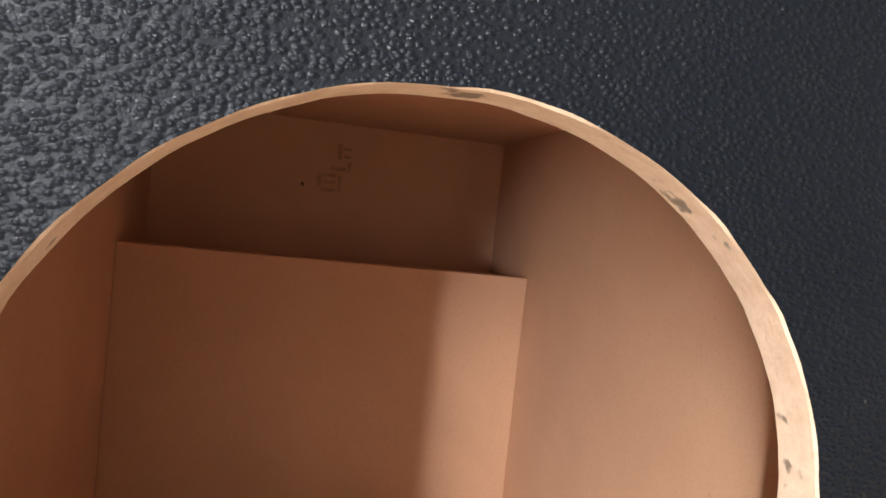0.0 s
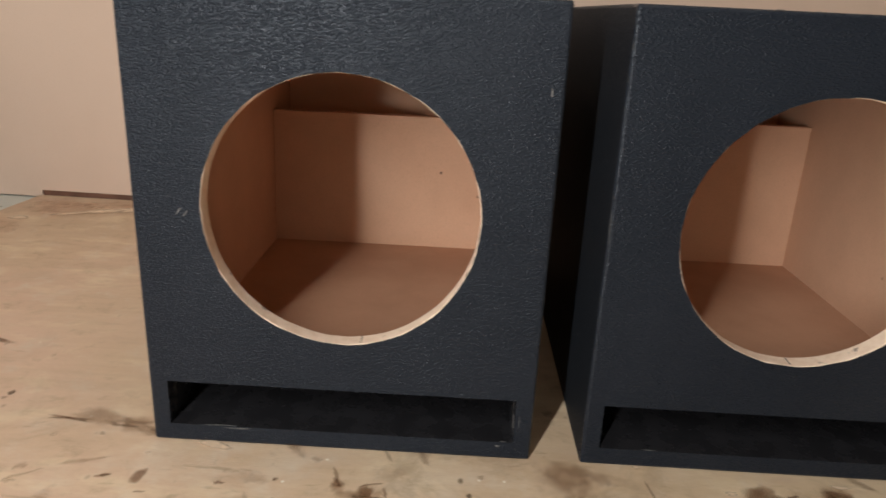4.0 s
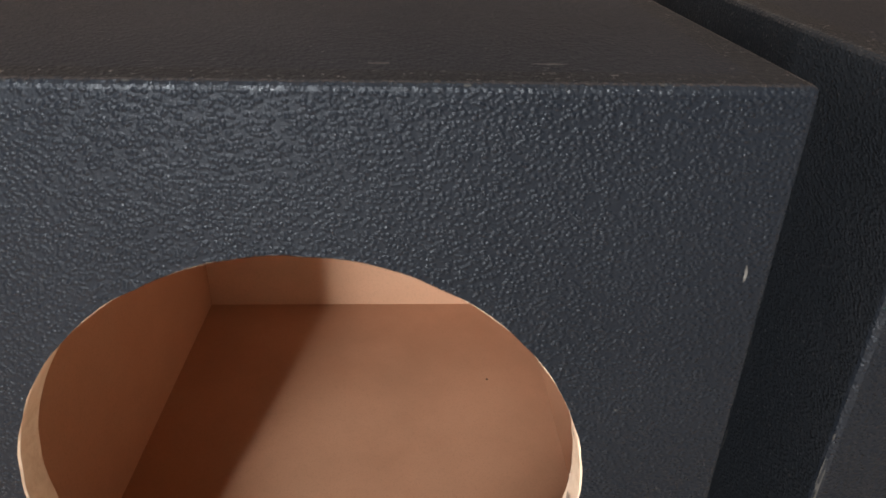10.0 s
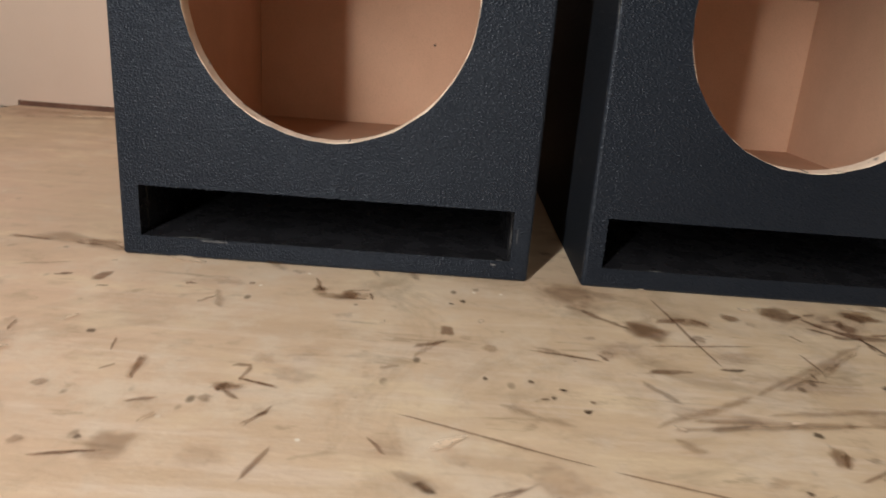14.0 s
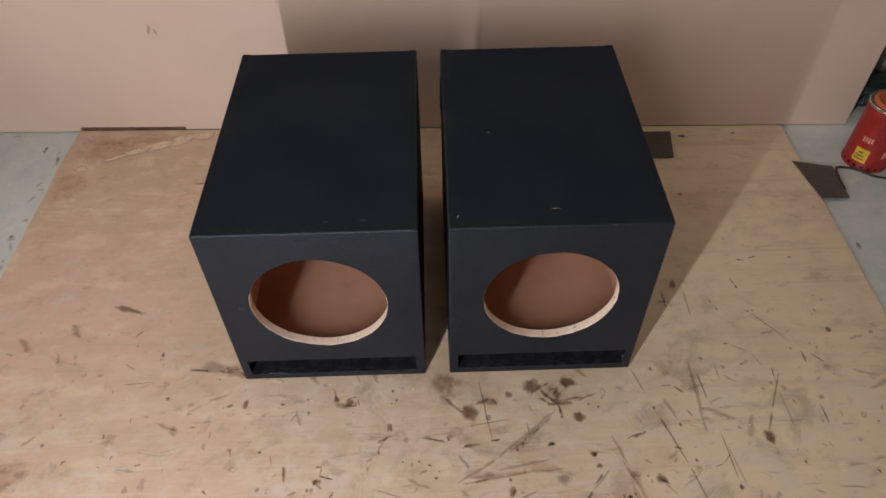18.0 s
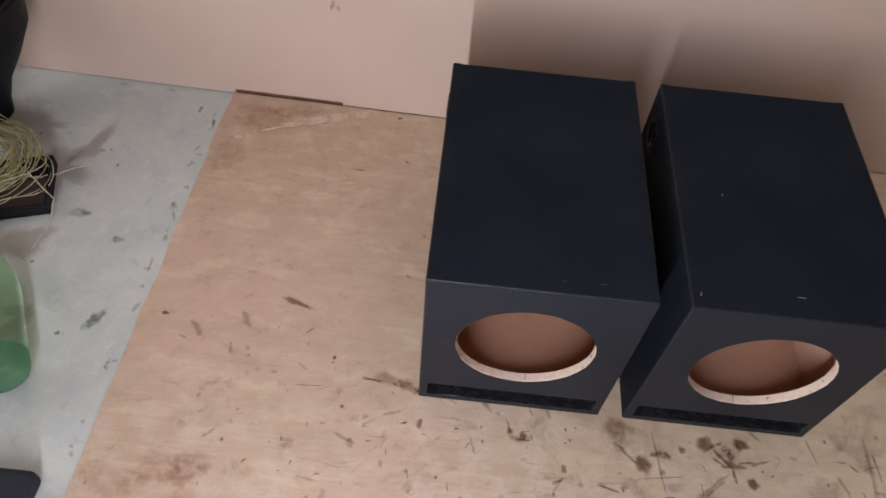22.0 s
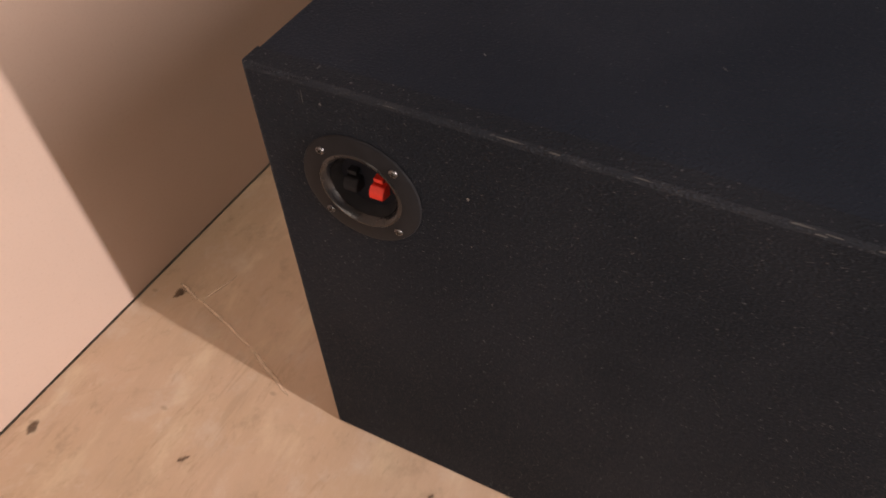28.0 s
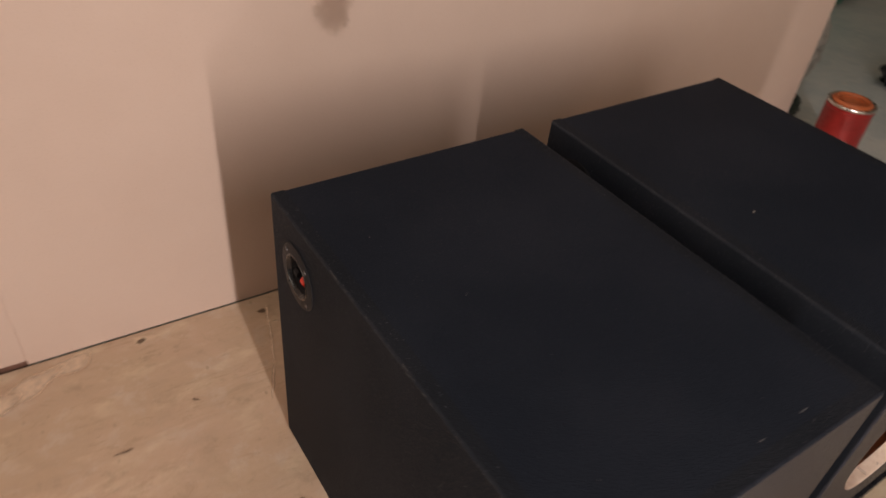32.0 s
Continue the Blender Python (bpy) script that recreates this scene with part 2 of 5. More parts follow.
    colour = n.mix(n.math("MULTIPLY", flecks, reach), colour, (0.13, 0.09, 0.055))
    chips = n.math("MULTIPLY", n.ramp(n.cells(60, n.place((1, 1, 1), 0, (7, 3, 0))), 0.10, 0.05), n.ramp(n.noise(13, 2.0), 0.60, 0.68))
    colour = n.mix(n.math("MULTIPLY", chips, reach), colour, (0.86, 0.80, 0.72))
    worn = n.math("MULTIPLY", n.ramp(n.noise(19, 6.0, 0.72, n.place((1, 2.2, 1), 35), 0.8), 0.54, 0.68, 0.0, 0.3), n.ramp(n.axis("Y"), 0.1, 0.4))
    colour = n.mix(worn, colour, (0.36, 0.235, 0.14))
    height = n.math("ADD", fine, n.math("MULTIPLY", mottle, 0.6))
    return n.finish(colour, n.ramp(cloud, 0.3, 0.7, 0.48, 0.66), height, 0.25, 0.0015, specular=0.35)


def make_panel():
    n = Nodes("beige_hardboard")
    cloud = n.noise(2.6, 5.0, 0.6)
    fibre = n.noise(420, 3.0, 0.7)
    colour = n.mix(n.ramp(cloud, 0.3, 0.72), (0.66, 0.51, 0.43), (0.61, 0.46, 0.38))
    colour = n.mix(n.ramp(fibre, 0.5, 0.8, 0.0, 0.2), colour, (0.42, 0.28, 0.20))
    stain = n.math("MULTIPLY", n.ramp(n.cells(8, n.place((1, 1, 0.55))), 0.085, 0.045), n.ramp(n.noise(14, 4.0), 0.50, 0.62, 0.0, 0.5))
    colour = n.mix(stain, colour, (0.27, 0.17, 0.11))
    return n.finish(colour, 0.62, fibre, 0.06, 0.0006, specular=0.35)


def make_concrete():
    n = Nodes("pale_grey_cement")
    cloud = n.noise(6, 6.0, 0.66, None, 0.5)
    mottle = n.noise(30, 6.0, 0.7, None, 0.4)
    fine = n.noise(190, 4.0, 0.7)
    colour = n.mix(n.ramp(cloud, 0.3, 0.7), (0.68, 0.70, 0.665), (0.54, 0.595, 0.585))
    colour = n.mix(n.ramp(mottle, 0.52, 0.70, 0.0, 0.6), colour, (0.76, 0.75, 0.70))
    colour = n.mix(n.ramp(mottle, 0.45, 0.28, 0.0, 0.5), colour, (0.45, 0.49, 0.48))
    colour = n.mix(n.ramp(n.noise(17, 5.0, 0.66), 0.60, 0.74, 0.0, 0.3), colour, (0.36, 0.36, 0.33))
    spots = n.math("MULTIPLY", n.ramp(n.cells(26), 0.10, 0.05), n.ramp(n.noise(11, 2.0), 0.55, 0.62))
    colour = n.mix(spots, colour, (0.18, 0.18, 0.17))
    height = n.math("ADD", n.math("MULTIPLY", cloud, 2.0), n.math("ADD", n.math("MULTIPLY", fine, 0.3), n.math("MULTIPLY", mottle, 0.6)))
    return n.finish(colour, 0.5, height, 0.4, 0.004, specular=0.4)


def make_plain(name, a, rough=0.5, metal=0.0, scale=60.0, spread=0.25, bump=0.08, specular=0.5):
    """A worn, slightly uneven surface of one colour."""
    n = Nodes(name)
    fac = n.noise(scale, 4.0, 0.6)
    colour = n.mix(n.ramp(fac, 0.3, 0.7), tuple(v * (1 - spread) for v in a), tuple(min(v * (1 + spread), 1) for v in a))
    return n.finish(colour, n.ramp(fac, 0.2, 0.8, max(rough - 0.08, 0.05), rough + 0.08), n.noise(scale * 8, 2.0), bump, 0.0006, metal, specular)


def make_stain(name, a, cover, even=False, broken=1.5):
    """A dried drip or rub mark, thinning out towards its edge so that the board shows through."""
    n = Nodes(name)
    clear = n.node("ShaderNodeBsdfTransparent")
    patchy = n.noise(150, 4.0, 0.65)
    if even:
        fac = n.ramp(patchy, 0.3, 0.6, cover * 0.3, cover)
    else:
        inside = n.node("ShaderNodeSeparateXYZ", Vector=n.tree.nodes["Texture Coordinate"].outputs["UV"]).outputs[0]
        fac = n.math("ADD", inside, n.math("MULTIPLY", n.math("SUBTRACT", patchy, 0.5), broken))
        fac = n.math("MULTIPLY", n.ramp(fac, 0.12, 0.95, 0.0, cover), n.ramp(n.noise(60, 4.0), 0.36, 0.60, 0.3 if broken > 1 else 0.9, 1.0))
    mixer = n.node("ShaderNodeMixShader", Fac=fac)
    n.link(clear.outputs[0], mixer.inputs[1])
    n.link(n.bsdf.outputs[0], mixer.inputs[2])
    n.finish(n.mix(n.ramp(n.noise(140, 3.0), 0.3, 0.7), a, tuple(v * 0.75 for v in a)), 0.6, specular=0.3)
    n.link(mixer.outputs[0], n.tree.nodes["Material Output"].inputs["Surface"])
    return n.mat


def make_green_plastic():
    n = Nodes("green_clear_plastic")
    colour = n.mix(n.ramp(n.noise(18, 3.0), 0.35, 0.7), (0.55, 0.78, 0.58), (0.66, 0.80, 0.60))
    n.finish(colour, 0.16, n.noise(40, 2.0), 0.25, 0.003)
    n.bsdf.inputs["Transmission Weight"].default_value = 0.88
    n.bsdf.inputs["IOR"].default_value = 1.15
    return n.mat


# one finish in three versions, each toned to how its face is lit
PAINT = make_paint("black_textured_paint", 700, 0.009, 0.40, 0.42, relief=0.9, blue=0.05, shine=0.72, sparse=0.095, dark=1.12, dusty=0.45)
TOP_PAINT = make_paint("top_lit_black_paint", 700, 0.012, 0.42, 0.06, relief=0.75, blue=0.7, shine=0.16, sparse=0.11, dark=1.15, dusty=0.35)
FRONT_PAINT = make_paint("front_lit_black_paint", 640, 0.20, 0.37, 0.0, relief=0.85, blue=1.1, shine=0.25, dark=0.68)
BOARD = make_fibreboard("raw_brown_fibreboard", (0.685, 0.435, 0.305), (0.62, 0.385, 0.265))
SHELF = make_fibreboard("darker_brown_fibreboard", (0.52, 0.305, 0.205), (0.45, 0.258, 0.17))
EDGE = make_cut_edge()
# corner wear, with the edge highlight put in as paler, glossier paint
SIDE_EDGE = make_paint("worn_highlight_side_edge_paint", 700, 0.05, 0.42, 0.06, 0.10, relief=0.9, blue=0.0, shine=0.6, sparse=0.06, dark=1.3)
RUBBED_SHINE = make_paint("rubbed_highlight_corner_paint", 640, 0.28, 0.34, 0.0, 0.06, relief=0.7, shine=0.36, dark=0.8)
PLY = make_plywood()
PANEL = make_panel()
CEMENT = make_concrete()
PORT = make_plain("glossy_black_port_paint", (0.0195, 0.0195, 0.0230), 0.27, scale=60, spread=0.2, specular=0.55)
BLACK_PLASTIC = make_plain("black_plastic", (0.0185, 0.019, 0.0215), 0.36, scale=120, spread=0.12, specular=0.05)
GLOSS_BLACK = make_plain("glossy_black_plastic", (0.008, 0.008, 0.009), 0.24, scale=90, spread=0.1, bump=0.02)
RED_PLASTIC = make_plain("red_plastic", (0.72, 0.035, 0.02), 0.35, scale=140, spread=0.12)
STEEL = make_plain("dark_zinc_steel", (0.13, 0.13, 0.135), 0.30, 1.0, 300, 0.25)
TIN = make_plain("bare_tinplate", (0.72, 0.70, 0.66), 0.28, 1.0, 80, 0.12)
RED_TIN = make_plain("red_printed_tin", (0.30, 0.018, 0.016), 0.34, scale=45, spread=0.2)
ORANGE = make_plain("orange_plastic", (0.50, 0.13, 0.045), 0.42, scale=60, spread=0.12)
YELLOW = make_plain("yellow_print", (0.72, 0.46, 0.05), 0.42, scale=60, spread=0.15)
PINK = make_plain("pale_red_print", (0.72, 0.30, 0.25), 0.42, scale=60, spread=0.15)
ABRASIVE = make_plain("brown_abrasive_paper", (0.095, 0.074, 0.062), 0.85, scale=140, spread=0.18, bump=0.5)
WIRE = make_plain("yellow_green_wire", (0.34, 0.31, 0.13), 0.45, scale=90, spread=0.35)
PALE_WIRE = make_plain("pale_grey_wire", (0.50, 0.47, 0.40), 0.5, scale=90, spread=0.25)
GREY_WIRE = make_plain("dark_grey_cable", (0.035, 0.032, 0.03), 0.5, scale=90)
PURPLE = make_plain("dull_purple_card", (0.07, 0.035, 0.045), 0.6, scale=50, spread=0.35)
NAVY = make_plain("navy_cloth", (0.02, 0.024, 0.036), 0.85, scale=200, spread=0.3, bump=0.4)
GREEN_PLASTIC = make_green_plastic()
GREEN_DEEP = make_plain("deep_green_plastic", (0.03, 0.24, 0.10), 0.25, scale=30, spread=0.2)
GREEN_SACK = make_plain("green_woven_plastic", (0.03, 0.22, 0.15), 0.5, scale=70, spread=0.3, bump=0.3)
DARK_SACK = make_plain("dark_green_plastic", (0.012, 0.03, 0.027), 0.45, scale=50, spread=0.3)
CLEAR_FILM = make_plain("grey_plastic_film", (0.33, 0.31, 0.28), 0.3, scale=14, spread=0.3, bump=0.4)
# unseen room surfaces, darkened to lessen bounce and deepen shadows
PLASTER = make_plain("darkened_unseen_plaster", (0.34, 0.29, 0.23), 0.8, scale=5, spread=0.1, bump=0.2)
WHITEWASH = make_plain("darkened_unseen_ceiling_paint", (0.45, 0.42, 0.38), 0.8, scale=6, spread=0.06)
BLACK_RAG = make_plain("black_sheeting", (0.012, 0.012, 0.013), 0.6, scale=30, spread=0.3, bump=0.3)
BATTEN_WOOD = make_plain("pale_sawn_batten", (0.46, 0.33, 0.23), 0.65, scale=22, spread=0.25, bump=0.25)
DARK_CEMENT = make_plain("dark_grey_cement_wall", (0.20, 0.18, 0.155), 0.8, scale=7, spread=0.25, bump=0.3)
INK = make_stain("faded_stamp_ink", (0.20, 0.11, 0.07), 0.13, True)
STAIN = make_stain("brown_drip_stain", (0.20, 0.088, 0.040), 0.50, broken=0.9)
STAIN_SOFT = make_stain("faint_brown_stain", (0.24, 0.118, 0.048), 0.30, broken=1.0)
STAIN_FAINT = make_stain("soaked_in_stain", (0.25, 0.112, 0.055), 0.21, broken=1.6)
STAIN_RED = make_stain("reddish_soaked_stain", (0.42, 0.16, 0.085), 0.22, broken=1.4)
STAIN_DARK = make_stain("black_spill", (0.085, 0.048, 0.03), 0.66, broken=0.5)
STAIN_PALE = make_stain("pale_scraped_wood", (0.95, 0.745, 0.565), 0.8, broken=0.35)
STAIN_GREY = make_stain("grey_grime", (0.20, 0.20, 0.19), 0.6)
GAP_BROWN = make_plain("dark_gap_brown", (0.15, 0.07, 0.047), 0.7, scale=40)
STAIN_SMALL = make_stain("thin_brown_drip", (0.19, 0.10, 0.055), 0.36, broken=0.8)
DULL_BLACK = make_plain("dull_black_plastic", (0.009, 0.010, 0.014), 0.5, scale=25, spread=0.15, bump=0.0, specular=0.08)
PENCIL = make_stain("pencil_mark", (0.05, 0.035, 0.028), 0.95, True)
CHIP = make_plain("bare_chip", (0.70, 0.62, 0.52), 0.8, scale=300)

# ---------------------------------------------------------------- mesh helpers


def part(name, bm, material, parent=None, label="", smooth=False):
    """One mesh object out of a bmesh."""
    mesh = bpy.data.meshes.new(name)
    bmesh.ops.recalc_face_normals(bm, faces=bm.faces)
    bm.to_mesh(mesh)
    bm.free()
    for m in material if isinstance(material, (list, tuple)) else (material,):
        mesh.materials.append(m)
    if smooth:
        for p in mesh.polygons:
            p.use_smooth = True
        mesh.set_sharp_from_angle(angle=radians(35))
    ob = new(name, mesh)
    if parent is not None:
        ob.parent = parent
    return tagged(ob, label)


def block(bm, x0, x1, y0, y1, z0, z1):
    """A box from corner to corner. Returns its vertices."""
    made = bmesh.ops.create_cube(bm, size=1.0)["verts"]
    for v in made:
        v.co = Vector((x0 if v.co.x < 0 else x1, y0 if v.co.y < 0 else y1, z0 if v.co.z < 0 else z1))
    return made


def box(x0, x1, y0, y1, z0, z1, bevel=0.0, segments=2, only=None):
    """A box with bevelled edges; only(a, b) picks the edges by their end points."""
    bm = bmesh.new()
    block(bm, x0, x1, y0, y1, z0, z1)
    if bevel:
        edges = [e for e in bm.edges if only is None or only(e.verts[0].co, e.verts[1].co)]
        bmesh.ops.bevel(bm, geom=edges, offset=bevel, segments=segments, profile=0.5, affect="EDGES")
    return bm


def lathe(profile, segments=48, axis="Z", at=(0, 0, 0), caps=False):
    """Turns (radius, height) pairs round an axis."""
    bm = bmesh.new()
    rings = []
    for r, h in profile:
        ring = []
        for k in range(segments):
            a = 2 * math.pi * k / segments
            p = (r * math.cos(a), r * math.sin(a), h)
            if axis == "X":
                p = (p[2], p[0], p[1])
            if axis == "Y":
                p = (p[0], p[2], p[1])
            ring.append(bm.verts.new(Vector(p) + Vector(at)))
        rings.append(ring)
    for a, b in zip(rings, rings[1:]):
        for k in range(segments):
            bm.faces.new((a[k], a[(k + 1) % segments], b[(k + 1) % segments], b[k]))
    for ring, r in ((rings[0], profile[0][0]), (rings[-1], profile[-1][0])):
        if r > 1e-6 and caps:
            bm.faces.new(ring)
    bmesh.ops.remove_doubles(bm, verts=bm.verts, dist=1e-6)
    return bm


def tube(points, radius, sides=8, closed=False, bm=None):
    """A round rod along points."""
    bm = bm or bmesh.new()
    pts = [Vector(p) for p in points]
    rings = []
    for i, p in enumerate(pts):
        ahead = (pts[(i + 1) % len(pts)] if closed or i + 1 < len(pts) else p) - (pts[i - 1] if closed or i else p)
        ahead.normalize()
        side = ahead.cross(Vector((0.13, 0.21, 0.97))).normalized()
        up = side.cross(ahead)
        rings.append([bm.verts.new(p + radius * (math.cos(2 * math.pi * k / sides) * side + math.sin(2 * math.pi * k / sides) * up)) for k in range(sides)])
    pairs = list(zip(rings, rings[1:])) + ([(rings[-1], rings[0])] if closed else [])
    for a, b in pairs:
        for k in range(sides):
            bm.faces.new((a[k], a[(k + 1) % sides], b[(k + 1) % sides], b[k]))
    if not closed:
        bm.faces.new(rings[0])
        bm.faces.new(rings[-1])
    return bm


def carve(ob, cutters):
    """Cuts the cutter meshes out of a mesh object and keeps the plain result."""
    helpers = []
    for bm in cutters:
        bmesh.ops.recalc_face_normals(bm, faces=bm.faces)
        mesh = bpy.data.meshes.new("cutter")
        bm.to_mesh(mesh)
        bm.free()
        helper = new("cutter", mesh)
        helper.parent = ob.parent
        helpers.append(helper)
        mod = ob.modifiers.new("cut", "BOOLEAN")
        mod.operation, mod.solver, mod.object = "DIFFERENCE", "EXACT", helper
    bpy.context.view_layer.update()
    done = bpy.data.meshes.new_from_object(ob.evaluated_get(bpy.context.evaluated_depsgraph_get()))
    ob.modifiers.clear()
    ob.data = done
    for helper in helpers:
        bpy.data.objects.remove(helper)
    return ob


def thing(name, at=(0, 0, 0), turn=0.0, label="", category="", group="", kind=""):
    ob = new(name)
    ob.empty_display_size = 0.02
    ob.matrix_basis = pose(*at, 0, 0, turn)
    return tagged(ob, label, category, group, kind)


# ---------------------------------------------------------------- the room
WALL_Y, WALL_SLOPE = 0.6062, -0.0313
WALL_TURN = math.degrees(math.atan(WALL_SLOPE))


def slab(name, x0, x1, y0, y1, z0, z1, material, label, category):
    ob = part(name, box(x0, x1, y0, y1, z0, z1), material)
    return tagged(ob, label, category, kind="structure")


slab("floor", -2.2, 2.6, -2.4, 1.5, -0.12, -0.005, CEMENT, "pale grey cement floor with dark grime spots", "floor")
slab("wall_north", -2.3, 2.7, 1.38, 1.5, -0.005, 2.7, DARK_CEMENT, "dark grey cement wall behind the leaning boards", "wall")


def opened(name, x0, x1, y0, y1, z1, hole, axis, label):
    """A wall round one opening: hole is low, high along the wall, sill, head."""
    low, high, sill, head = hole
    bm = bmesh.new()
    for a, b, c, d in ((None, low, -0.005, z1), (high, None, -0.005, z1), (low, high, head, z1), (low, high, -0.005, sill)):
        if d - c > 0.01:
            if axis == "X":
                block(bm, x0 if a is None else a, x1 if b is None else b, y0, y1, c, d)
            else:
                block(bm, x0, x1, y0 if a is None else a, y1 if b is None else b, c, d)
    tagged(part(name, bm, PLASTER), label, "wall", kind="structure")


# walls out of view; the openings are added only to hold fill lamps
opened("wall_south", -2.3, 2.7, -2.5, -2.4, 2.7, (-1.0, 1.2, 0.1, 1.5), "X", "unseen darkened plaster wall, opening added for the front fill lamp")
opened("wall_west", -2.3, -2.2, -2.4, 1.38, 2.7, (-0.36, 0.56, -0.005, 2.0), "Y", "unseen darkened plaster wall, opening added for the left fill lamp")
slab("wall_east", 2.6, 2.7, -2.4, 1.38, -0.005, 2.7, PLASTER, "unseen plaster wall, darkened to cut bounce light", "wall")
slab("ceiling", -2.3, 2.7, -2.5, 1.5, 2.7, 2.8, WHITEWASH, "unseen painted ceiling, darkened to cut bounce light", "ceiling")


# worn plywood sheet on the cement, with uneven sawn edges
def plywood_sheet():
    sheet = thing("plywood_sheet", label="worn plywood sheet on the cement floor, brown drips and scratches", category="plywood")
    bm = bmesh.new()
    outline = []
    steps = 150
    for i in range(steps + 1):
        y = -1.3 + 1.905 * i / steps
        outline.append((-0.452 + 0.008 * max(0, (y - 0.1)) + 0.004 * noise.noise((0, y * 9, 0)) + 0.002 * noise.noise((3, y * 47, 0)), y + (0.014 if i == steps else 0)))
    for i in range(steps + 1):
        y = 0.574 - 1.874 * i / steps
        outline.append((1.006 + 0.012 * max(0, y) + 0.002 * noise.noise((5, y * 11, 0)), y))
    top = [bm.verts.new((x, y, 0)) for x, y in outline]
    low = [bm.verts.new((x, y, -0.0047)) for x, y in outline]
    bm.faces.new(top)
    bm.faces.new(list(reversed(low)))
    for i in range(len(top)):
        j = (i + 1) % len(top)
        bm.faces.new((top[i], low[i], low[j], top[j]))
    part("sheet", bm, PLY, sheet)
    return sheet


PLY_SHEET = plywood_sheet()


# hardboard panels that lean upright along the back
def wall_board(x0, x1, bottom, set_back, label, notch=None):
    # carried up near the ceiling, unseen, to keep the space behind dark
    bm = box(x0, x1, 0, 0.012, bottom, 2.66)
    if notch:
        block(bm, x0, notch, 0, 0.012, -0.0028, bottom)
    ob = part("wall_board", bm, PANEL)
    ob.matrix_basis = pose(0, WALL_Y + set_back, 0, 0, 0, WALL_TURN)
    return tagged(ob, label, "board", "boards along the wall")


BOARDS = [
    wall_board(-2.15, -0.2225, 0.0075, 0.0008, "beige hardboard panel standing upright, notched at its lower corner", -0.443),
    wall_board(-0.2222, 0.3850, 0.0018, 0.0, "beige hardboard panel standing upright on the plywood"),
    wall_board(0.3853, 1.024, 0.0014, 0.0004, "beige hardboard panel standing upright behind the cabinets"),
    wall_board(1.0275, 1.150, -0.003, 0.006, "narrow beige hardboard offcut standing beside grey cement"),
]
# added strip that gives the gap under the notched board its dark brown
GAP_STRIP = part("batten", box(-0.442, -0.223, 0.003, 0.012, -0.0045, 0.0072), GAP_BROWN)
GAP_STRIP.matrix_basis = pose(0, WALL_Y, 0, 0, 0, WALL_TURN)
tagged(GAP_STRIP, "dark brown strip added to fill the gap under the board's foot", "batten")

# ---------------------------------------------------------------- loudspeaker cabinets
W, H, D, T = 0.27, 0.3112, 0.3893, 0.0126
SLOT_LOW, SLOT_TOP = 0.0138, 0.0478
TERM_Y, TERM_Z = 0.3378, 0.2595


def hole_cutter(seed, hole_x, hole_z, hole_r):
    """A hand-sawn round hole: slightly wavy, widened by a chipped front edge."""
    bm = bmesh.new()
    count = 144
    rings = []
    for y, extra in ((-0.01, 0.0008), (0.0, 0.0008), (0.0008, 0.0), (0.03, 0.0)):
        ring = []
        for k in range(count):
            a = 2 * math.pi * k / count
            c, s = math.cos(a), math.sin(a)
            r = hole_r + 0.0003 * noise.noise((2.2 * c + seed, 2.2 * s, 0)) + 0.00035 * noise.noise((11 * c, 11 * s, seed))
            if extra:
                r += extra * max(0.1, 0.4 + 0.7 * noise.noise((7 * c, 7 * s, seed + 4)))
            ring.append(bm.verts.new((hole_x + r * c, y, hole_z + r * s)))
        rings.append(ring)
    for a, b in zip(rings, rings[1:]):
        for k in range(count):
            bm.faces.new((a[k], a[(k + 1) % count], b[(k + 1) % count], b[k]))
    bm.faces.new(rings[0])
    bm.faces.new(rings[-1])
    return bm


def paint_faces(ob, rule):
    """Gives each face of a panel the material that rule(centre, normal) names by index."""
    for p in ob.data.polygons:
        p.material_index = rule(p.center, p.normal)


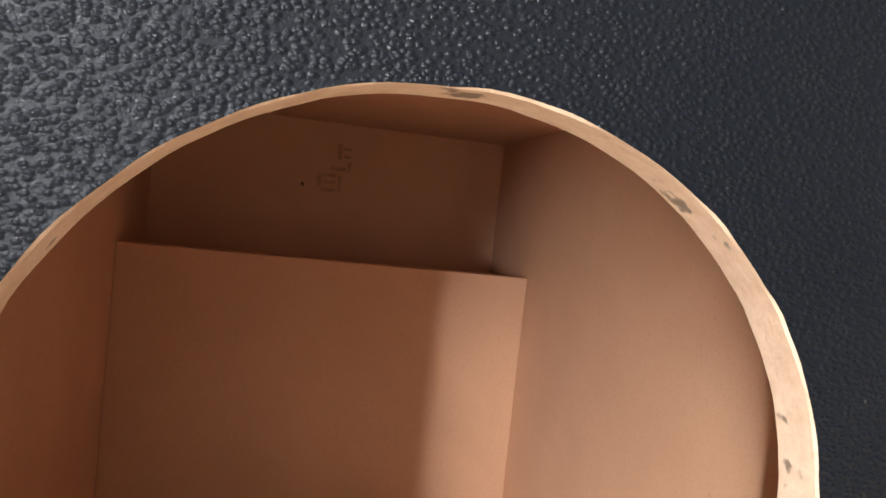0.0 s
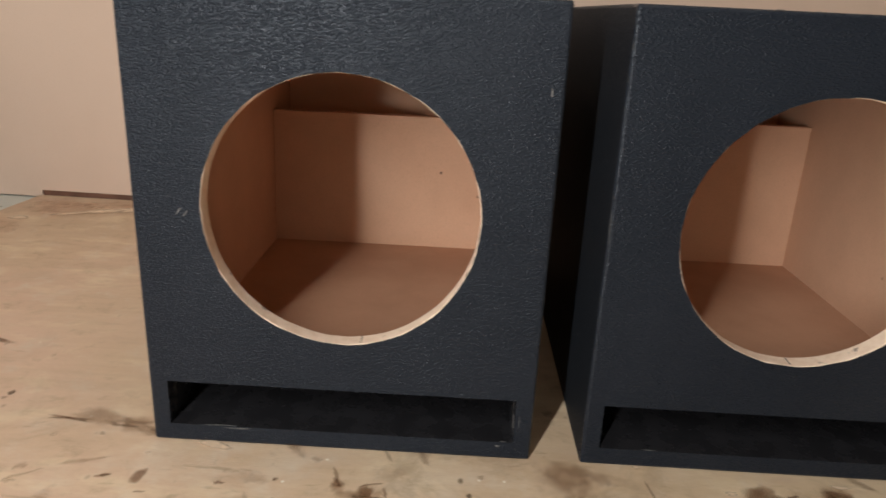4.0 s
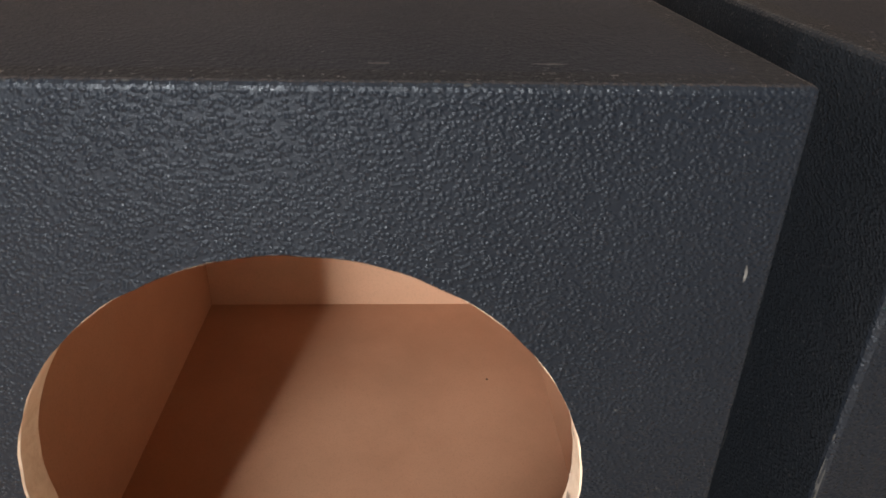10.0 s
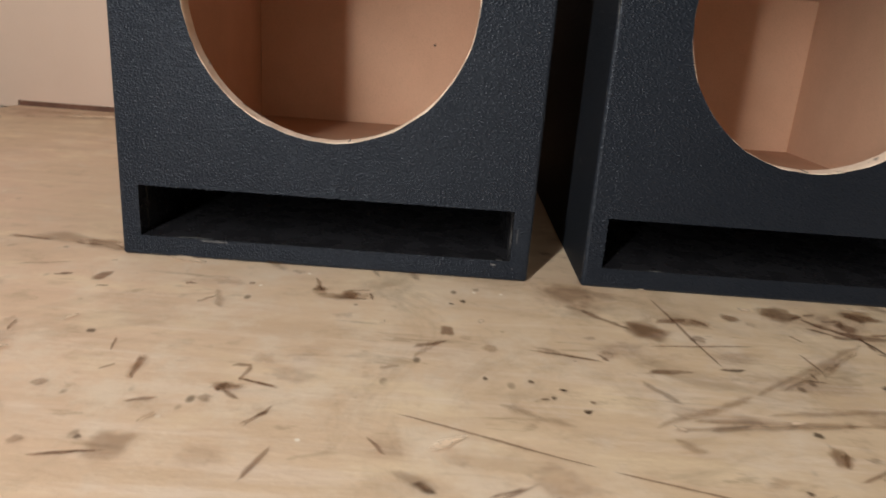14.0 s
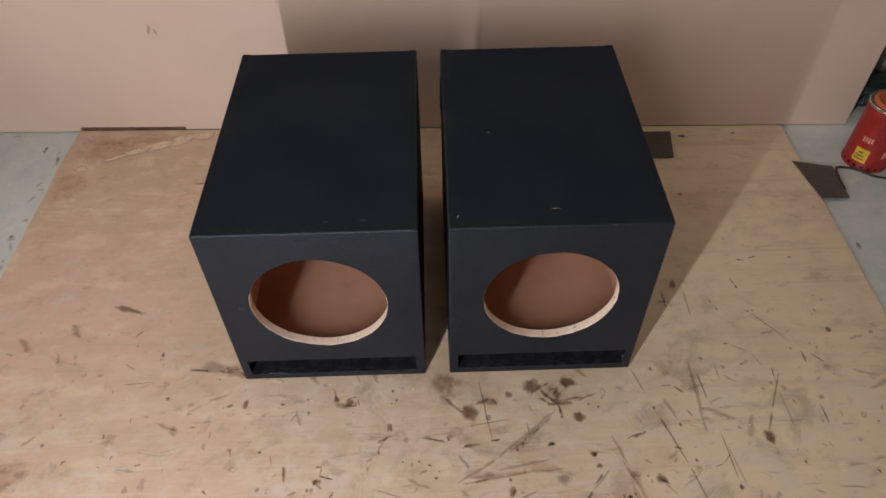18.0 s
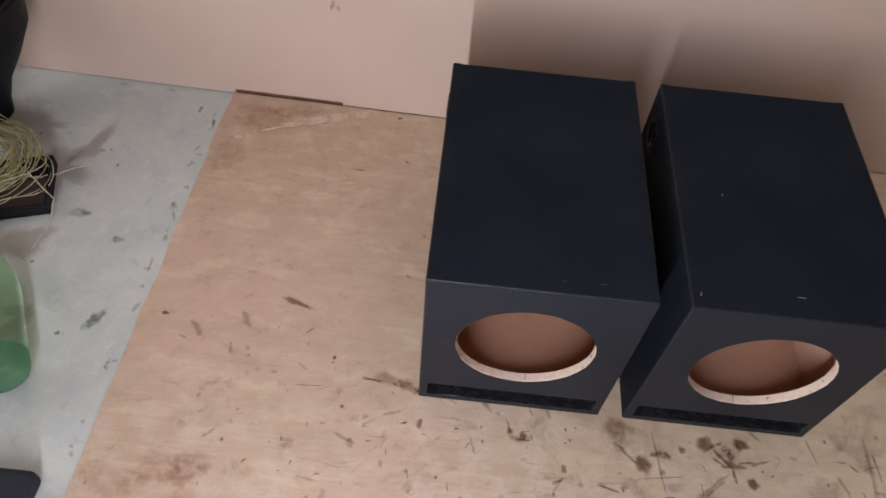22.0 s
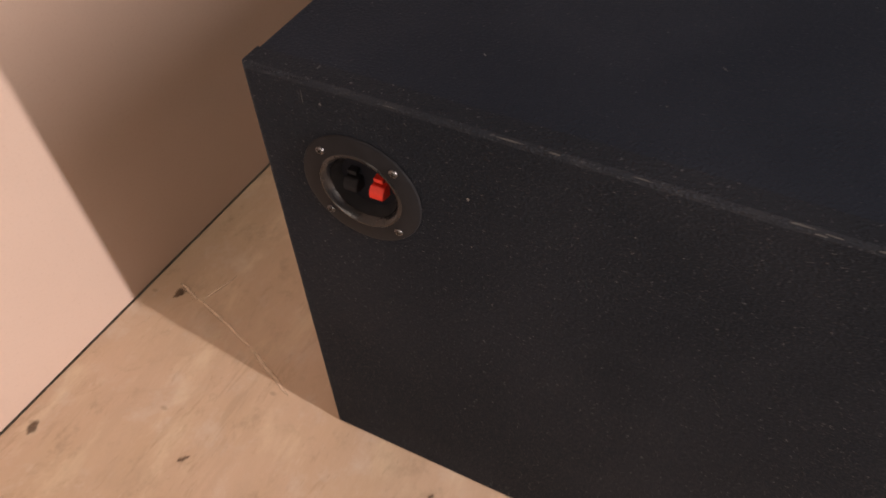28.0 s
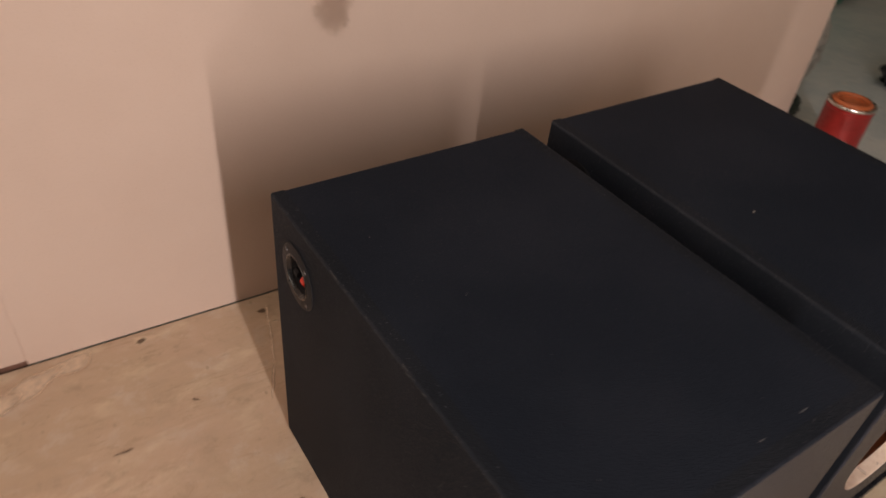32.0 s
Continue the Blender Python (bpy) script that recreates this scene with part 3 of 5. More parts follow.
def terminal_cup(cabinet, live=RED_PLASTIC, live_label="red plastic spring clip"):
    """A round recessed terminal plate with two spring clips, let into the left side."""
    cup = part("terminal_cup", lathe([(0.0118, 0.0080), (0.0136, 0.0078), (0.0142, 0.0070), (0.0172, 0.0014), (0.0186, -0.0007), (0.0203, -0.0014), (0.0216, -0.0012), (0.0282, -0.0011), (0.0294, -0.0007), (0.0299, 0.0)], 64, "X", (-0.0003, TERM_Y, TERM_Z)), BLACK_PLASTIC, cabinet, "round black plastic terminal plate with silver screws", True)
    part("cup_floor", lathe([(0.0, 0.0072), (0.0162, 0.0070), (0.0162, 0.0076), (0.0, 0.0076)], 40, "X", (-0.0003, TERM_Y, TERM_Z)), DULL_BLACK, cup, "", True)
    ring = lathe([(0.0168, 0.0016), (0.0178, -0.0004), (0.0186, -0.0014), (0.0194, -0.0019), (0.0202, -0.0018), (0.0208, -0.0012)], 64, "X", (-0.0003, TERM_Y, TERM_Z))
    part("rim_ring", ring, GLOSS_BLACK, cup, "glossy black raised ring", True)
    for dy, material, label in ((0.0066, BLACK_PLASTIC, "black plastic spring clip"), (-0.0066, live, live_label)):
        y = TERM_Y + dy
        bm = bmesh.new()
        outline = [(0.0105, 0.004), (0.0015, 0.0048), (-0.0012, 0.0018), (-0.0016, -0.0022), (0.0020, -0.0040), (0.0105, -0.0046)]
        sides = []
        for s in (-0.0035, 0.0035):
            sides.append([bm.verts.new((0.0074 if x > 0.01 else 0.0012 + 0.75 * x, y + s, TERM_Z - 0.0015 + 0.82 * z)) for x, z in outline])
        bm.faces.new(sides[0])
        bm.faces.new(list(reversed(sides[1])))
        for i in range(len(outline)):
            j = (i + 1) % len(outline)
            bm.faces.new((sides[0][i], sides[1][i], sides[1][j], sides[0][j]))
        bmesh.ops.bevel(bm, geom=list(bm.edges), offset=0.0004, segments=2, affect="EDGES")
        part("spring_clip", bm, material, cup, label)
        part("clip_catch", box(0.0032, 0.0074, y - 0.0023, y + 0.0023, TERM_Z + 0.0038, TERM_Z + 0.0062, 0.0004), material, cup)
    for sy in (-1, 1):
        for sz in (-1, 1):
            at = (-0.0018, TERM_Y + sy * 0.0178, TERM_Z + sz * 0.0178)
            screw = part("screw", lathe([(0.0, -0.0007), (0.0012, -0.0006), (0.0020, -0.0001), (0.0023, 0.0007), (0.0023, 0.0014)], 20, "X", at), STEEL, cup, "small silver cross-head screw", True)
            for turned in (25, 115):
                bm = box(-0.0002, 0.0004, -0.0014, 0.0014, -0.00028, 0.00028)
                bmesh.ops.transform(bm, matrix=pose(at[0] - 0.0006, at[1], at[2], turned + 20 * sy, 0, 0), verts=bm.verts)
                part("cross_slot", bm, GLOSS_BLACK, screw)
    return cup


def speaker_cabinet(at, turn, seed, hole, shelf_top, divider_y, divider_top, label):
    cab = thing("speaker_cabinet", at, turn, label, "speaker cabinet", "pair of cabinets")
    r = 0.0022
    both = lambda a, b, f: f(a) and f(b)
    inner = lambda c, n: c.x > T - 1e-4 and c.x < W - T + 1e-4 and c.y < D - T + 1e-4 and c.z < H - T + 1e-4 and c.z > SLOT_LOW - 2e-4

    # front board with the round hole and the slot
    front = lambda a, b: both(a, b, lambda v: v.y < 1e-6) or (abs(a.y - b.y) > 1e-4)
    baffle = part("front_board", box(0, W, 0, T, 0, H, r, 3, front), [FRONT_PAINT, BOARD, EDGE, PORT, PAINT, RUBBED_SHINE], cab, "black textured front with a sawn round hole and a slot")
    slot = bmesh.new()
    block(slot, T, W - T, -0.02, 0.05, SLOT_LOW, SLOT_TOP)
    carve(baffle, [hole_cutter(seed, *hole), slot])

    def front_rule(c, n):
        d = math.hypot(c.x - hole[0], c.z - hole[1])
        if d < hole[2] + 0.0022 and c.y > 1e-5:
            return 1 if n.y > 0.9 else 2
        if c.z < SLOT_TOP + 1e-4 and c.z > SLOT_LOW - 1e-4 and T - 1e-4 < c.x < W - T + 1e-4 and c.y > 1e-4:
            return 3
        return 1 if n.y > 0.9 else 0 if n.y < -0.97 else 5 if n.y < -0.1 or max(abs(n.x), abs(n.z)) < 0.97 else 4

    paint_faces(baffle, front_rule)

    # sides, top, bottom and back, rounded along their outer edges
    for name, dims, outer in (
        ("side_board", (0, T, T, D, 0, H), lambda v: v.x < 1e-6),
        ("side_board", (W - T, W, T, D, 0, H), lambda v: v.x > W - 1e-6),
    ):
        ob = part(name, box(*dims, r, 3, lambda a, b: both(a, b, outer) and not both(a, b, lambda v: v.y < T + 1e-6)), [PAINT, BOARD, EDGE, PORT], cab)
        ob.data.materials.append(SIDE_EDGE)
        left = dims[0] == 0
        if left:
            carve(ob, [lathe([(0.0192, -0.01), (0.0192, 0.03)], 40, "X", (0, TERM_Y, TERM_Z), True)])
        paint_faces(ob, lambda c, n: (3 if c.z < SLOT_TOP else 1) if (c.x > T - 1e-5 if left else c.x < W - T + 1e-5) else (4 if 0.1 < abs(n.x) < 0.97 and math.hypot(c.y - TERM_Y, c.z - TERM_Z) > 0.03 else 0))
    back_edge = lambda a, b: both(a, b, lambda v: v.y > D - 1e-6) and abs(a.x - b.x) > 1e-4
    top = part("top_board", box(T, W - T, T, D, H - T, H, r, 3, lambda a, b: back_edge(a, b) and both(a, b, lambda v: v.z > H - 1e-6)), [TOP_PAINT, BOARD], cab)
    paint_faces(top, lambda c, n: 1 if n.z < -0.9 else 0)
    low = part("bottom_board", box(T, W - T, T, D, 0, SLOT_LOW, r, 3, lambda a, b: back_edge(a, b) and both(a, b, lambda v: v.z < 1e-6)), [PAINT, PORT], cab)
    paint_faces(low, lambda c, n: 1 if n.z > 0.9 else 0)
    rear = part("back_board", box(T, W - T, D - T, D - r * 0.0, SLOT_LOW, H - T), [PAINT, BOARD], cab)
    paint_faces(rear, lambda c, n: 1 if n.y < -0.9 else 0)

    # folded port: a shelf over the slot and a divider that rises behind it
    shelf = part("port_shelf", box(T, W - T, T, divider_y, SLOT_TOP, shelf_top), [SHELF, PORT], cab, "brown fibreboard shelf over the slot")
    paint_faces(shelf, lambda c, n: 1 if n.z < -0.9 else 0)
    divider = part("port_divider", box(T, W - T, divider_y, divider_y + T, SLOT_TOP, divider_top, 0.0005, 1), BOARD, cab, "upright brown fibreboard divider")
    for x0 in (T, W - T - 0.0005):
        part("port_lining", box(x0, x0 + 0.0005, T, D - T, SLOT_LOW, SLOT_TOP), PORT, cab)
    part("port_lining", box(T + 0.0005, W - T - 0.0005, D - T - 0.0005, D - T, SLOT_LOW, SLOT_TOP + 0.03), PORT, cab)
    if at[0] > 0.2:
        terminal_cup(cab, BLACK_PLASTIC, "black plastic spring clip")
    else:
        terminal_cup(cab)
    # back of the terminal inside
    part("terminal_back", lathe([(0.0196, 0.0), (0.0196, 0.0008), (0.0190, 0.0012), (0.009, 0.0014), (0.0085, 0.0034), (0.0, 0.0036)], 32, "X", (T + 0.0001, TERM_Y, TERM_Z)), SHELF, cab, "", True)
    return cab


CAB_A = speaker_cabinet((0, 0, 0), 0, 1.3, (0.1345, 0.1738, 0.0899), 0.0563, 0.3006, 0.1972, "black textured loudspeaker cabinet, round hole, slot port and side terminal")
CAB_B = speaker_cabinet((0.3059, 0.0001, 0), -0.05, 8.7, (0.1350, 0.1754, 0.0888), 0.0581, 0.2941, 0.2072, "black textured loudspeaker cabinet with worn pale front edge, beside its twin")


# chips, scuffs, pencil marks, and slot-lip glints painted as grey flakes
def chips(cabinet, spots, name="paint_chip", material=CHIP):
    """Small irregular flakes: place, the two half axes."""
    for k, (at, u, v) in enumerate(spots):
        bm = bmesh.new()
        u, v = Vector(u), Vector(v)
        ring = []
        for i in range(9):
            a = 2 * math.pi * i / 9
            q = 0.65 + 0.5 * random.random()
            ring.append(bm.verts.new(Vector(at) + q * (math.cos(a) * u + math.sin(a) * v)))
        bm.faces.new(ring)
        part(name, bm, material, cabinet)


random.seed(5)
e = 0.0004
CHIP_GREY = make_plain("scuff_and_glint_grey", (0.12, 0.12, 0.122), 0.6, scale=300)
# flakes beside the slot are painted glints, the rest are scuffs
chips(CAB_A, [((0.0302, -e, 0.1725), (0.0017, 0, 0.0022), (-0.0004, 0, 0.0004)), ((0.0345, -e, 0.171), (0.0022, 0, 0.0026), (-0.0004, 0, 0.0003)), ((0.2605, -e, 0.031), (0.0003, 0, 0), (0, 0, 0.006)), ((0.262, -e, 0.2585), (0.0005, 0, 0), (0, 0, 0.0028)), ((0.2465, -e, 0.0108), (0.0022, 0, 0), (0, 0, 0.0006)), ((0.062, -e, 0.0128), (0.012, 0, 0), (0, 0, 0.00045))], "scuff_and_glint", CHIP_GREY)
chips(CAB_A, [((-e, 0.2865, 0.2755), (0, 0.0008, 0), (0, 0, 0.0010)), ((-e, 0.352, 0.302), (0, 0.0006, 0), (0, 0, 0.0008)), ((0.045, 0.30, H + e), (0.0008, 0.0006, 0), (0, 0.0006, 0)), ((0.075, 0.21, H + e), (0.0013, 0.0012, 0), (0, 0.0004, 0)), ((0.16, 0.018, H + e), (0.005, 0, 0), (0, 0.0004, 0)), ((0.205, 0.019, H + e), (0.006, 0, 0), (0, 0.0005, 0)), ((0.004, 0.003, H - 0.004), (0.0015, 0, 0.001), (0, -0.001, 0.002))], "scuff_and_glint", CHIP_GREY)
chips(CAB_B, [((0.06, 0.18, H + e), (0.0018, 0, 0), (0, 0.0007, 0)), ((0.012, 0.02, H + e), (0.001, 0.003, 0), (0.0006, 0, 0)), ((0.13, 0.03, H + e), (0.006, 0, 0), (0, 0.0004, 0)), ((-e, 0.055, 0.075), (0, 0.0005, 0), (0, 0, 0.0013))])
for cabinet, x, z, y in ((CAB_A, 0.19, 0.139, 0.3006), (CAB_B, 0.113, 0.253, D - T)):
    chips(cabinet, [((x, y - e, z), (0.0014, 0, 0), (0, 0, 0.0017))], "pencil_dot", PENCIL)
chips(CAB_A, [((0.219, 0.206, 0.0563 + e), (0.0009, 0, 0), (0, 0.0009, 0)), ((0.243, 0.294, 0.0563 + e), (0.006, 0.001, 0), (0, 0.0012, 0)), ((0.249, 0.265, 0.0563 + e), (0.004, 0, 0), (0, 0.0006, 0))], "scuff_mark", PENCIL)

chips(CAB_A, [((0.0012, D - 0.0022, H + 0.0002), (0.0014, 0, -0.0004), (0, 0.0009, -0.0006))])

# pale wear and painted edge highlights along the corners, in broken dashes
WEAR_GLINT = make_plain("rubbed_and_glint_grey", (0.055, 0.057, 0.060), 0.5, scale=300)


def wear_and_glint(cabinet, start, end, outward, count, longest):
    start, end, outward = Vector(start), Vector(end), Vector(outward).normalized()
    along = (end - start).normalized()
    across = along.cross(outward)
    spots = []
    for k in range(count):
        at = start.lerp(end, random.random()) + outward * 0.0004 + across * random.uniform(-0.0007, 0.0007)
        spots.append((at, along * longest * (0.15 + 0.85 * random.random() ** 2), across * random.uniform(0.00018, 0.00045)))
    chips(cabinet, spots, "wear_and_glint", WEAR_GLINT)


ROUND = 0.0022 * (1 - math.sqrt(0.5))
wear_and_glint(CAB_B, (ROUND, ROUND, 0.01), (ROUND, ROUND, 0.30), (-1, -1, 0), 12, 0.010)
wear_and_glint(CAB_A, (W - ROUND, ROUND, 0.02), (W - ROUND, ROUND, 0.30), (1, -1, 0), 7, 0.005)
wear_and_glint(CAB_A, (0.01, ROUND, H - ROUND), (0.26, ROUND, H - ROUND), (0, -1, 1), 8, 0.004)
wear_and_glint(CAB_B, (0.01, ROUND, H - ROUND), (0.26, ROUND, H - ROUND), (0, -1, 1), 8, 0.004)
wear_and_glint(CAB_A, (ROUND, 0.06, H - ROUND), (ROUND, 0.34, H - ROUND), (-1, 0, 1), 10, 0.006)
chips(CAB_A, [((ROUND, 0.378, H - ROUND + 0.0003), (0, 0.0085, 0), (-0.0003, 0, 0.0003)), ((ROUND, 0.362, H - ROUND + 0.0003), (0, 0.006, 0), (-0.0003, 0, 0.0003)), ((-e, 0.3605, 0.303), (0, 0.00025, 0), (0, 0, 0.0045))], "wear_and_glint", WEAR_GLINT)
# glossy highlights on the lips of the slots, painted as pale grey flakes
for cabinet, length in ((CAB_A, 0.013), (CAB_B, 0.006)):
    chips(cabinet, [((0.048, 0.0004, 0.0142), (length, 0, 0), (0, 0.0004, 0.0003)), ((0.2566, 0.0006, 0.030), (0, 0, 0.007), (-0.0004, 0.0003, 0)), ((0.2500, 0.0006, 0.0141), (0.0022, 0, 0), (0, 0.0004, 0.0003))], "wear_and_glint", WEAR_GLINT)

# saw marks across the lower rim of the holes
for cabinet, x, z in ((CAB_A, 0.1480, 0.0848), (CAB_B, 0.1335, 0.0866)):
    bm = bmesh.new()
    block(bm, x - 0.0003, x + 0.0003, 0.0018, T - 0.001, z - 0.0006, z + 0.00035)
    part("saw_mark", bm, PENCIL, cabinet, "dark pencil line across the rim")

# unreadable stamp on the back board of the second cabinet: two strokes over a blurred block
for x, z, w, h in ((0.137, 0.279, 0.0032, 0.011), (0.1425, 0.281, 0.0060, 0.0022), (0.1425, 0.2755, 0.0052, 0.0020), (0.137, 0.2665, 0.0110, 0.0024), (0.1445, 0.268, 0.0026, 0.0070), (0.124, 0.258, 0.0030, 0.0100), (0.131, 0.2615, 0.0100, 0.0022), (0.131, 0.2565, 0.0090, 0.0020), (0.131, 0.251, 0.0105, 0.0024), (0.1385, 0.256, 0.0022, 0.0110)):
    part("stamp_bar", box(x - w / 2, x + w / 2, D - T - 0.0004, D - T - 0.0002, z - h / 2, z + h / 2), INK, CAB_B)

# ---------------------------------------------------------------- marks on the floor
DECAL = [0.0003]


def lift():
    DECAL[0] += 0.000003
    return DECAL[0]


def soften(bm, face, inner):
    """Notes on a face how far each corner lies inside the mark's edge."""
    layer = bm.loops.layers.uv.verify()
    for loop in face.loops:
        loop[layer].uv = (1.0 if loop.vert in inner else 0.0, 0.0)


def blob(bm, x, y, rx, ry, turn=0.0, level=0.0, rough=0.45):
    """An irregular dried splash that thins out at its edge."""
    z, n, key = level + lift(), 32, random.random() * 50
    layer = bm.loops.layers.uv.verify()
    rings = []
    for scale in (1.2, 0.85, 0.45):
        ring = []
        for k in range(n):
            a = 2 * math.pi * k / n
            q = scale * (1 + rough * noise.noise((1.3 * math.cos(a) + key, 1.3 * math.sin(a), key)) + 0.3 * rough * noise.noise((4 * math.cos(a), 4 * math.sin(a), key)))
            p = Vector((rx * q * math.cos(a), ry * q * math.sin(a), 0))
            p.rotate(Euler((0, 0, radians(turn))))
            ring.append(bm.verts.new((x + p.x, y + p.y, z)))
        rings.append(ring)
    depth = {v: d for ring, d in zip(rings, (0.0, 0.55, 1.0)) for v in ring}
    faces = [bm.faces.new(rings[2])]
    for outer, inner in zip(rings, rings[1:]):
        for k in range(n):
            j = (k + 1) % n
            faces.append(bm.faces.new((outer[k], outer[j], inner[j], inner[k])))
    for face in faces:
        for loop in face.loops:
            loop[layer].uv = (depth[loop.vert], 0.0)


def stroke(bm, x0, y0, x1, y1, width, level=0.0):
    """A rubbed or dripped line with a wavering width and soft sides."""
    z, key = level + lift(), random.random() * 50
    a, b = Vector((x0, y0, 0)), Vector((x1, y1, 0))
    steps = max(5, int((b - a).length / 0.007))
    side = (b - a).normalized().cross(Vector((0, 0, 1)))
    rows = []
    for k in range(steps + 1):
        t = k / steps
        mid = a.lerp(b, t) + side * width * 0.6 * noise.noise((t * 3, key, 0))
        w = width * 1.25 * (0.25 + 0.75 * math.sin(math.pi * min(1, 0.12 + t * 0.85))) * (1 + 0.7 * noise.noise((t * 9, key, 3)))
        rows.append([bm.verts.new((*(mid + side * q * w).xy, z)) for q in (1, 0, -1)])
    inner = {row[1] for row in rows[1:-1]}
    for p, q in zip(rows, rows[1:]):
        soften(bm, bm.faces.new((p[0], p[1], q[1], q[0])), inner)
        soften(bm, bm.faces.new((p[1], p[2], q[2], q[1])), inner)


random.seed(11)
STROKES_DARK = [
    (0.683, -0.11, 0.687, -0.185, 0.0012), (0.675, -0.012, 0.679, -0.061, 0.0013), (0.358, -0.113, 0.375, -0.111, 0.0023), (0.461, -0.059, 0.466, -0.083, 0.0017),
    (0.73, 0.038, 0.74, 0.038, 0.0023), (0.863, -0.081, 0.864, -0.093, 0.0013), (0.802, -0.062, 0.805, -0.07, 0.0014), (0.877, -0.171, 0.881, -0.179, 0.0021),
    (0.207, -0.223, 0.216, -0.23, 0.0034), (0.443, -0.201, 0.447, -0.208, 0.0015), (-0.132, -0.133, -0.121, -0.131, 0.0016), (-0.032, -0.171, -0.023, -0.178, 0.0015),
    (0.804, 0.209, 0.817, 0.207, 0.0024), (0.824, 0.212, 0.843, 0.215, 0.0018), (0.785, 0.1, 0.792, 0.098, 0.0023), (0.635, -0.034, 0.649, -0.047, 0.0018),
]
STROKES_DARK += [
    (0.437, -0.121, 0.448, -0.121, 0.0038), (0.585, -0.177, 0.593, -0.18, 0.0022), (0.839, -0.069, 0.84, -0.108, 0.0014), (0.644, -0.073, 0.652, -0.087, 0.0012),
    (-0.148, 0.441, -0.172, 0.443, 0.0022), (-0.078, 0.478, -0.07, 0.47, 0.0022), (-0.035, 0.21, -0.045, 0.215, 0.002), (-0.02, 0.3, -0.026, 0.303, 0.002),
    (-0.187, 0.084, -0.176, 0.098, 0.002),
]
STROKES_BROWN = [
    (0.428, -0.037, 0.442, -0.026, 0.0024), (0.442, -0.026, 0.452, -0.023, 0.0021), (0.437, -0.031, 0.448, -0.049, 0.0024), (0.449, -0.035, 0.465, -0.03, 0.0019),
    (0.45, -0.049, 0.469, -0.053, 0.0028), (0.458, -0.043, 0.465, -0.029, 0.002), (0.434, -0.046, 0.453, -0.058, 0.0028), (0.463, -0.056, 0.461, -0.077, 0.0022),
    (0.461, -0.077, 0.467, -0.082, 0.0015), (0.469, -0.051, 0.5, -0.048, 0.0024), (0.444, -0.058, 0.463, -0.058, 0.0032), (0.418, -0.059, 0.424, -0.07, 0.0016),
    (0.401, -0.117, 0.413, -0.118, 0.0016), (0.408, -0.108, 0.408, -0.117, 0.0012), (0.382, -0.196, 0.388, -0.18, 0.0022), (0.257, -0.103, 0.3, -0.112, 0.0017),
]
STROKES_BROWN += [
    (0.32, -0.12, 0.341, -0.116, 0.0023), (0.508, -0.165, 0.492, -0.182, 0.002), (0.492, -0.188, 0.466, -0.216, 0.0024), (0.466, -0.216, 0.438, -0.236, 0.002),
    (0.199, -0.111, 0.22, -0.1, 0.0027), (0.558, -0.115, 0.582, -0.105, 0.0022), (0.543, -0.188, 0.549, -0.206, 0.0014), (0.303, -0.112, 0.297, -0.103, 0.0014),
    (0.234, -0.229, 0.25, -0.221, 0.0014), (0.583, -0.176, 0.595, -0.184, 0.0029), (0.611, -0.13, 0.625, -0.134, 0.0021), (-0.023, -0.046, -0.012, -0.043, 0.0024),
    (0.01, -0.059, 0.019, -0.058, 0.0016), (0.058, -0.045, 0.066, -0.045, 0.0023), (-0.092, 0.023, -0.054, 0.014, 0.0021), (0.135, -0.031, 0.142, -0.044, 0.0019),
]
STROKES_BROWN += [
    (0.148, -0.051, 0.172, -0.051, 0.0017), (0.17, -0.039, 0.173, -0.053, 0.0015), (0.152, -0.041, 0.171, -0.035, 0.0016), (-0.042, 0.015, -0.017, 0.012, 0.0026),
    (0.053, -0.123, 0.057, -0.139, 0.0013), (0.095, -0.04, 0.099, -0.036, 0.002), (0.066, -0.15, 0.059, -0.157, 0.0013), (0.072, -0.139, 0.078, -0.165, 0.002),
    (0.116, -0.144, 0.127, -0.143, 0.0023), (0.124, -0.156, 0.145, -0.163, 0.0015), (0.117, -0.169, 0.121, -0.16, 0.0029), (0.134, -0.194, 0.145, -0.181, 0.0014),
    (0.064, -0.223, 0.091, -0.217, 0.0014), (-0.189, -0.003, -0.137, -0, 0.0014), (-0.183, -0.132, -0.178, -0.134, 0.0016), (-0.168, -0.124, -0.165, -0.116, 0.002),
]
STROKES_BROWN += [
    (-0.138, -0.058, -0.129, -0.058, 0.0018), (-0.069, -0.077, -0.058, -0.077, 0.0017), (-0.019, -0.189, -0.013, -0.2, 0.0012), (0.032, -0.242, 0.04, -0.239, 0.0019),
    (0.082, -0.182, 0.097, -0.178, 0.0022), (0.13, -0.175, 0.119, -0.167, 0.0022), (0.187, -0.195, 0.196, -0.208, 0.0014), (0.603, -0.083, 0.627, -0.158, 0.002),
    (0.627, -0.158, 0.643, -0.229, 0.0017), (0.687, -0.131, 0.696, -0.191, 0.0011), (0.686, -0.144, 0.674, -0.157, 0.0013), (0.674, -0.157, 0.659, -0.162, 0.0011),
    (0.706, 0.001, 0.707, -0.028, 0.0013), (0.547, -0.117, 0.574, -0.106, 0.0016), (0.616, -0.033, 0.635, -0.033, 0.0016), (0.586, -0.18, 0.604, -0.202, 0.0011),
]
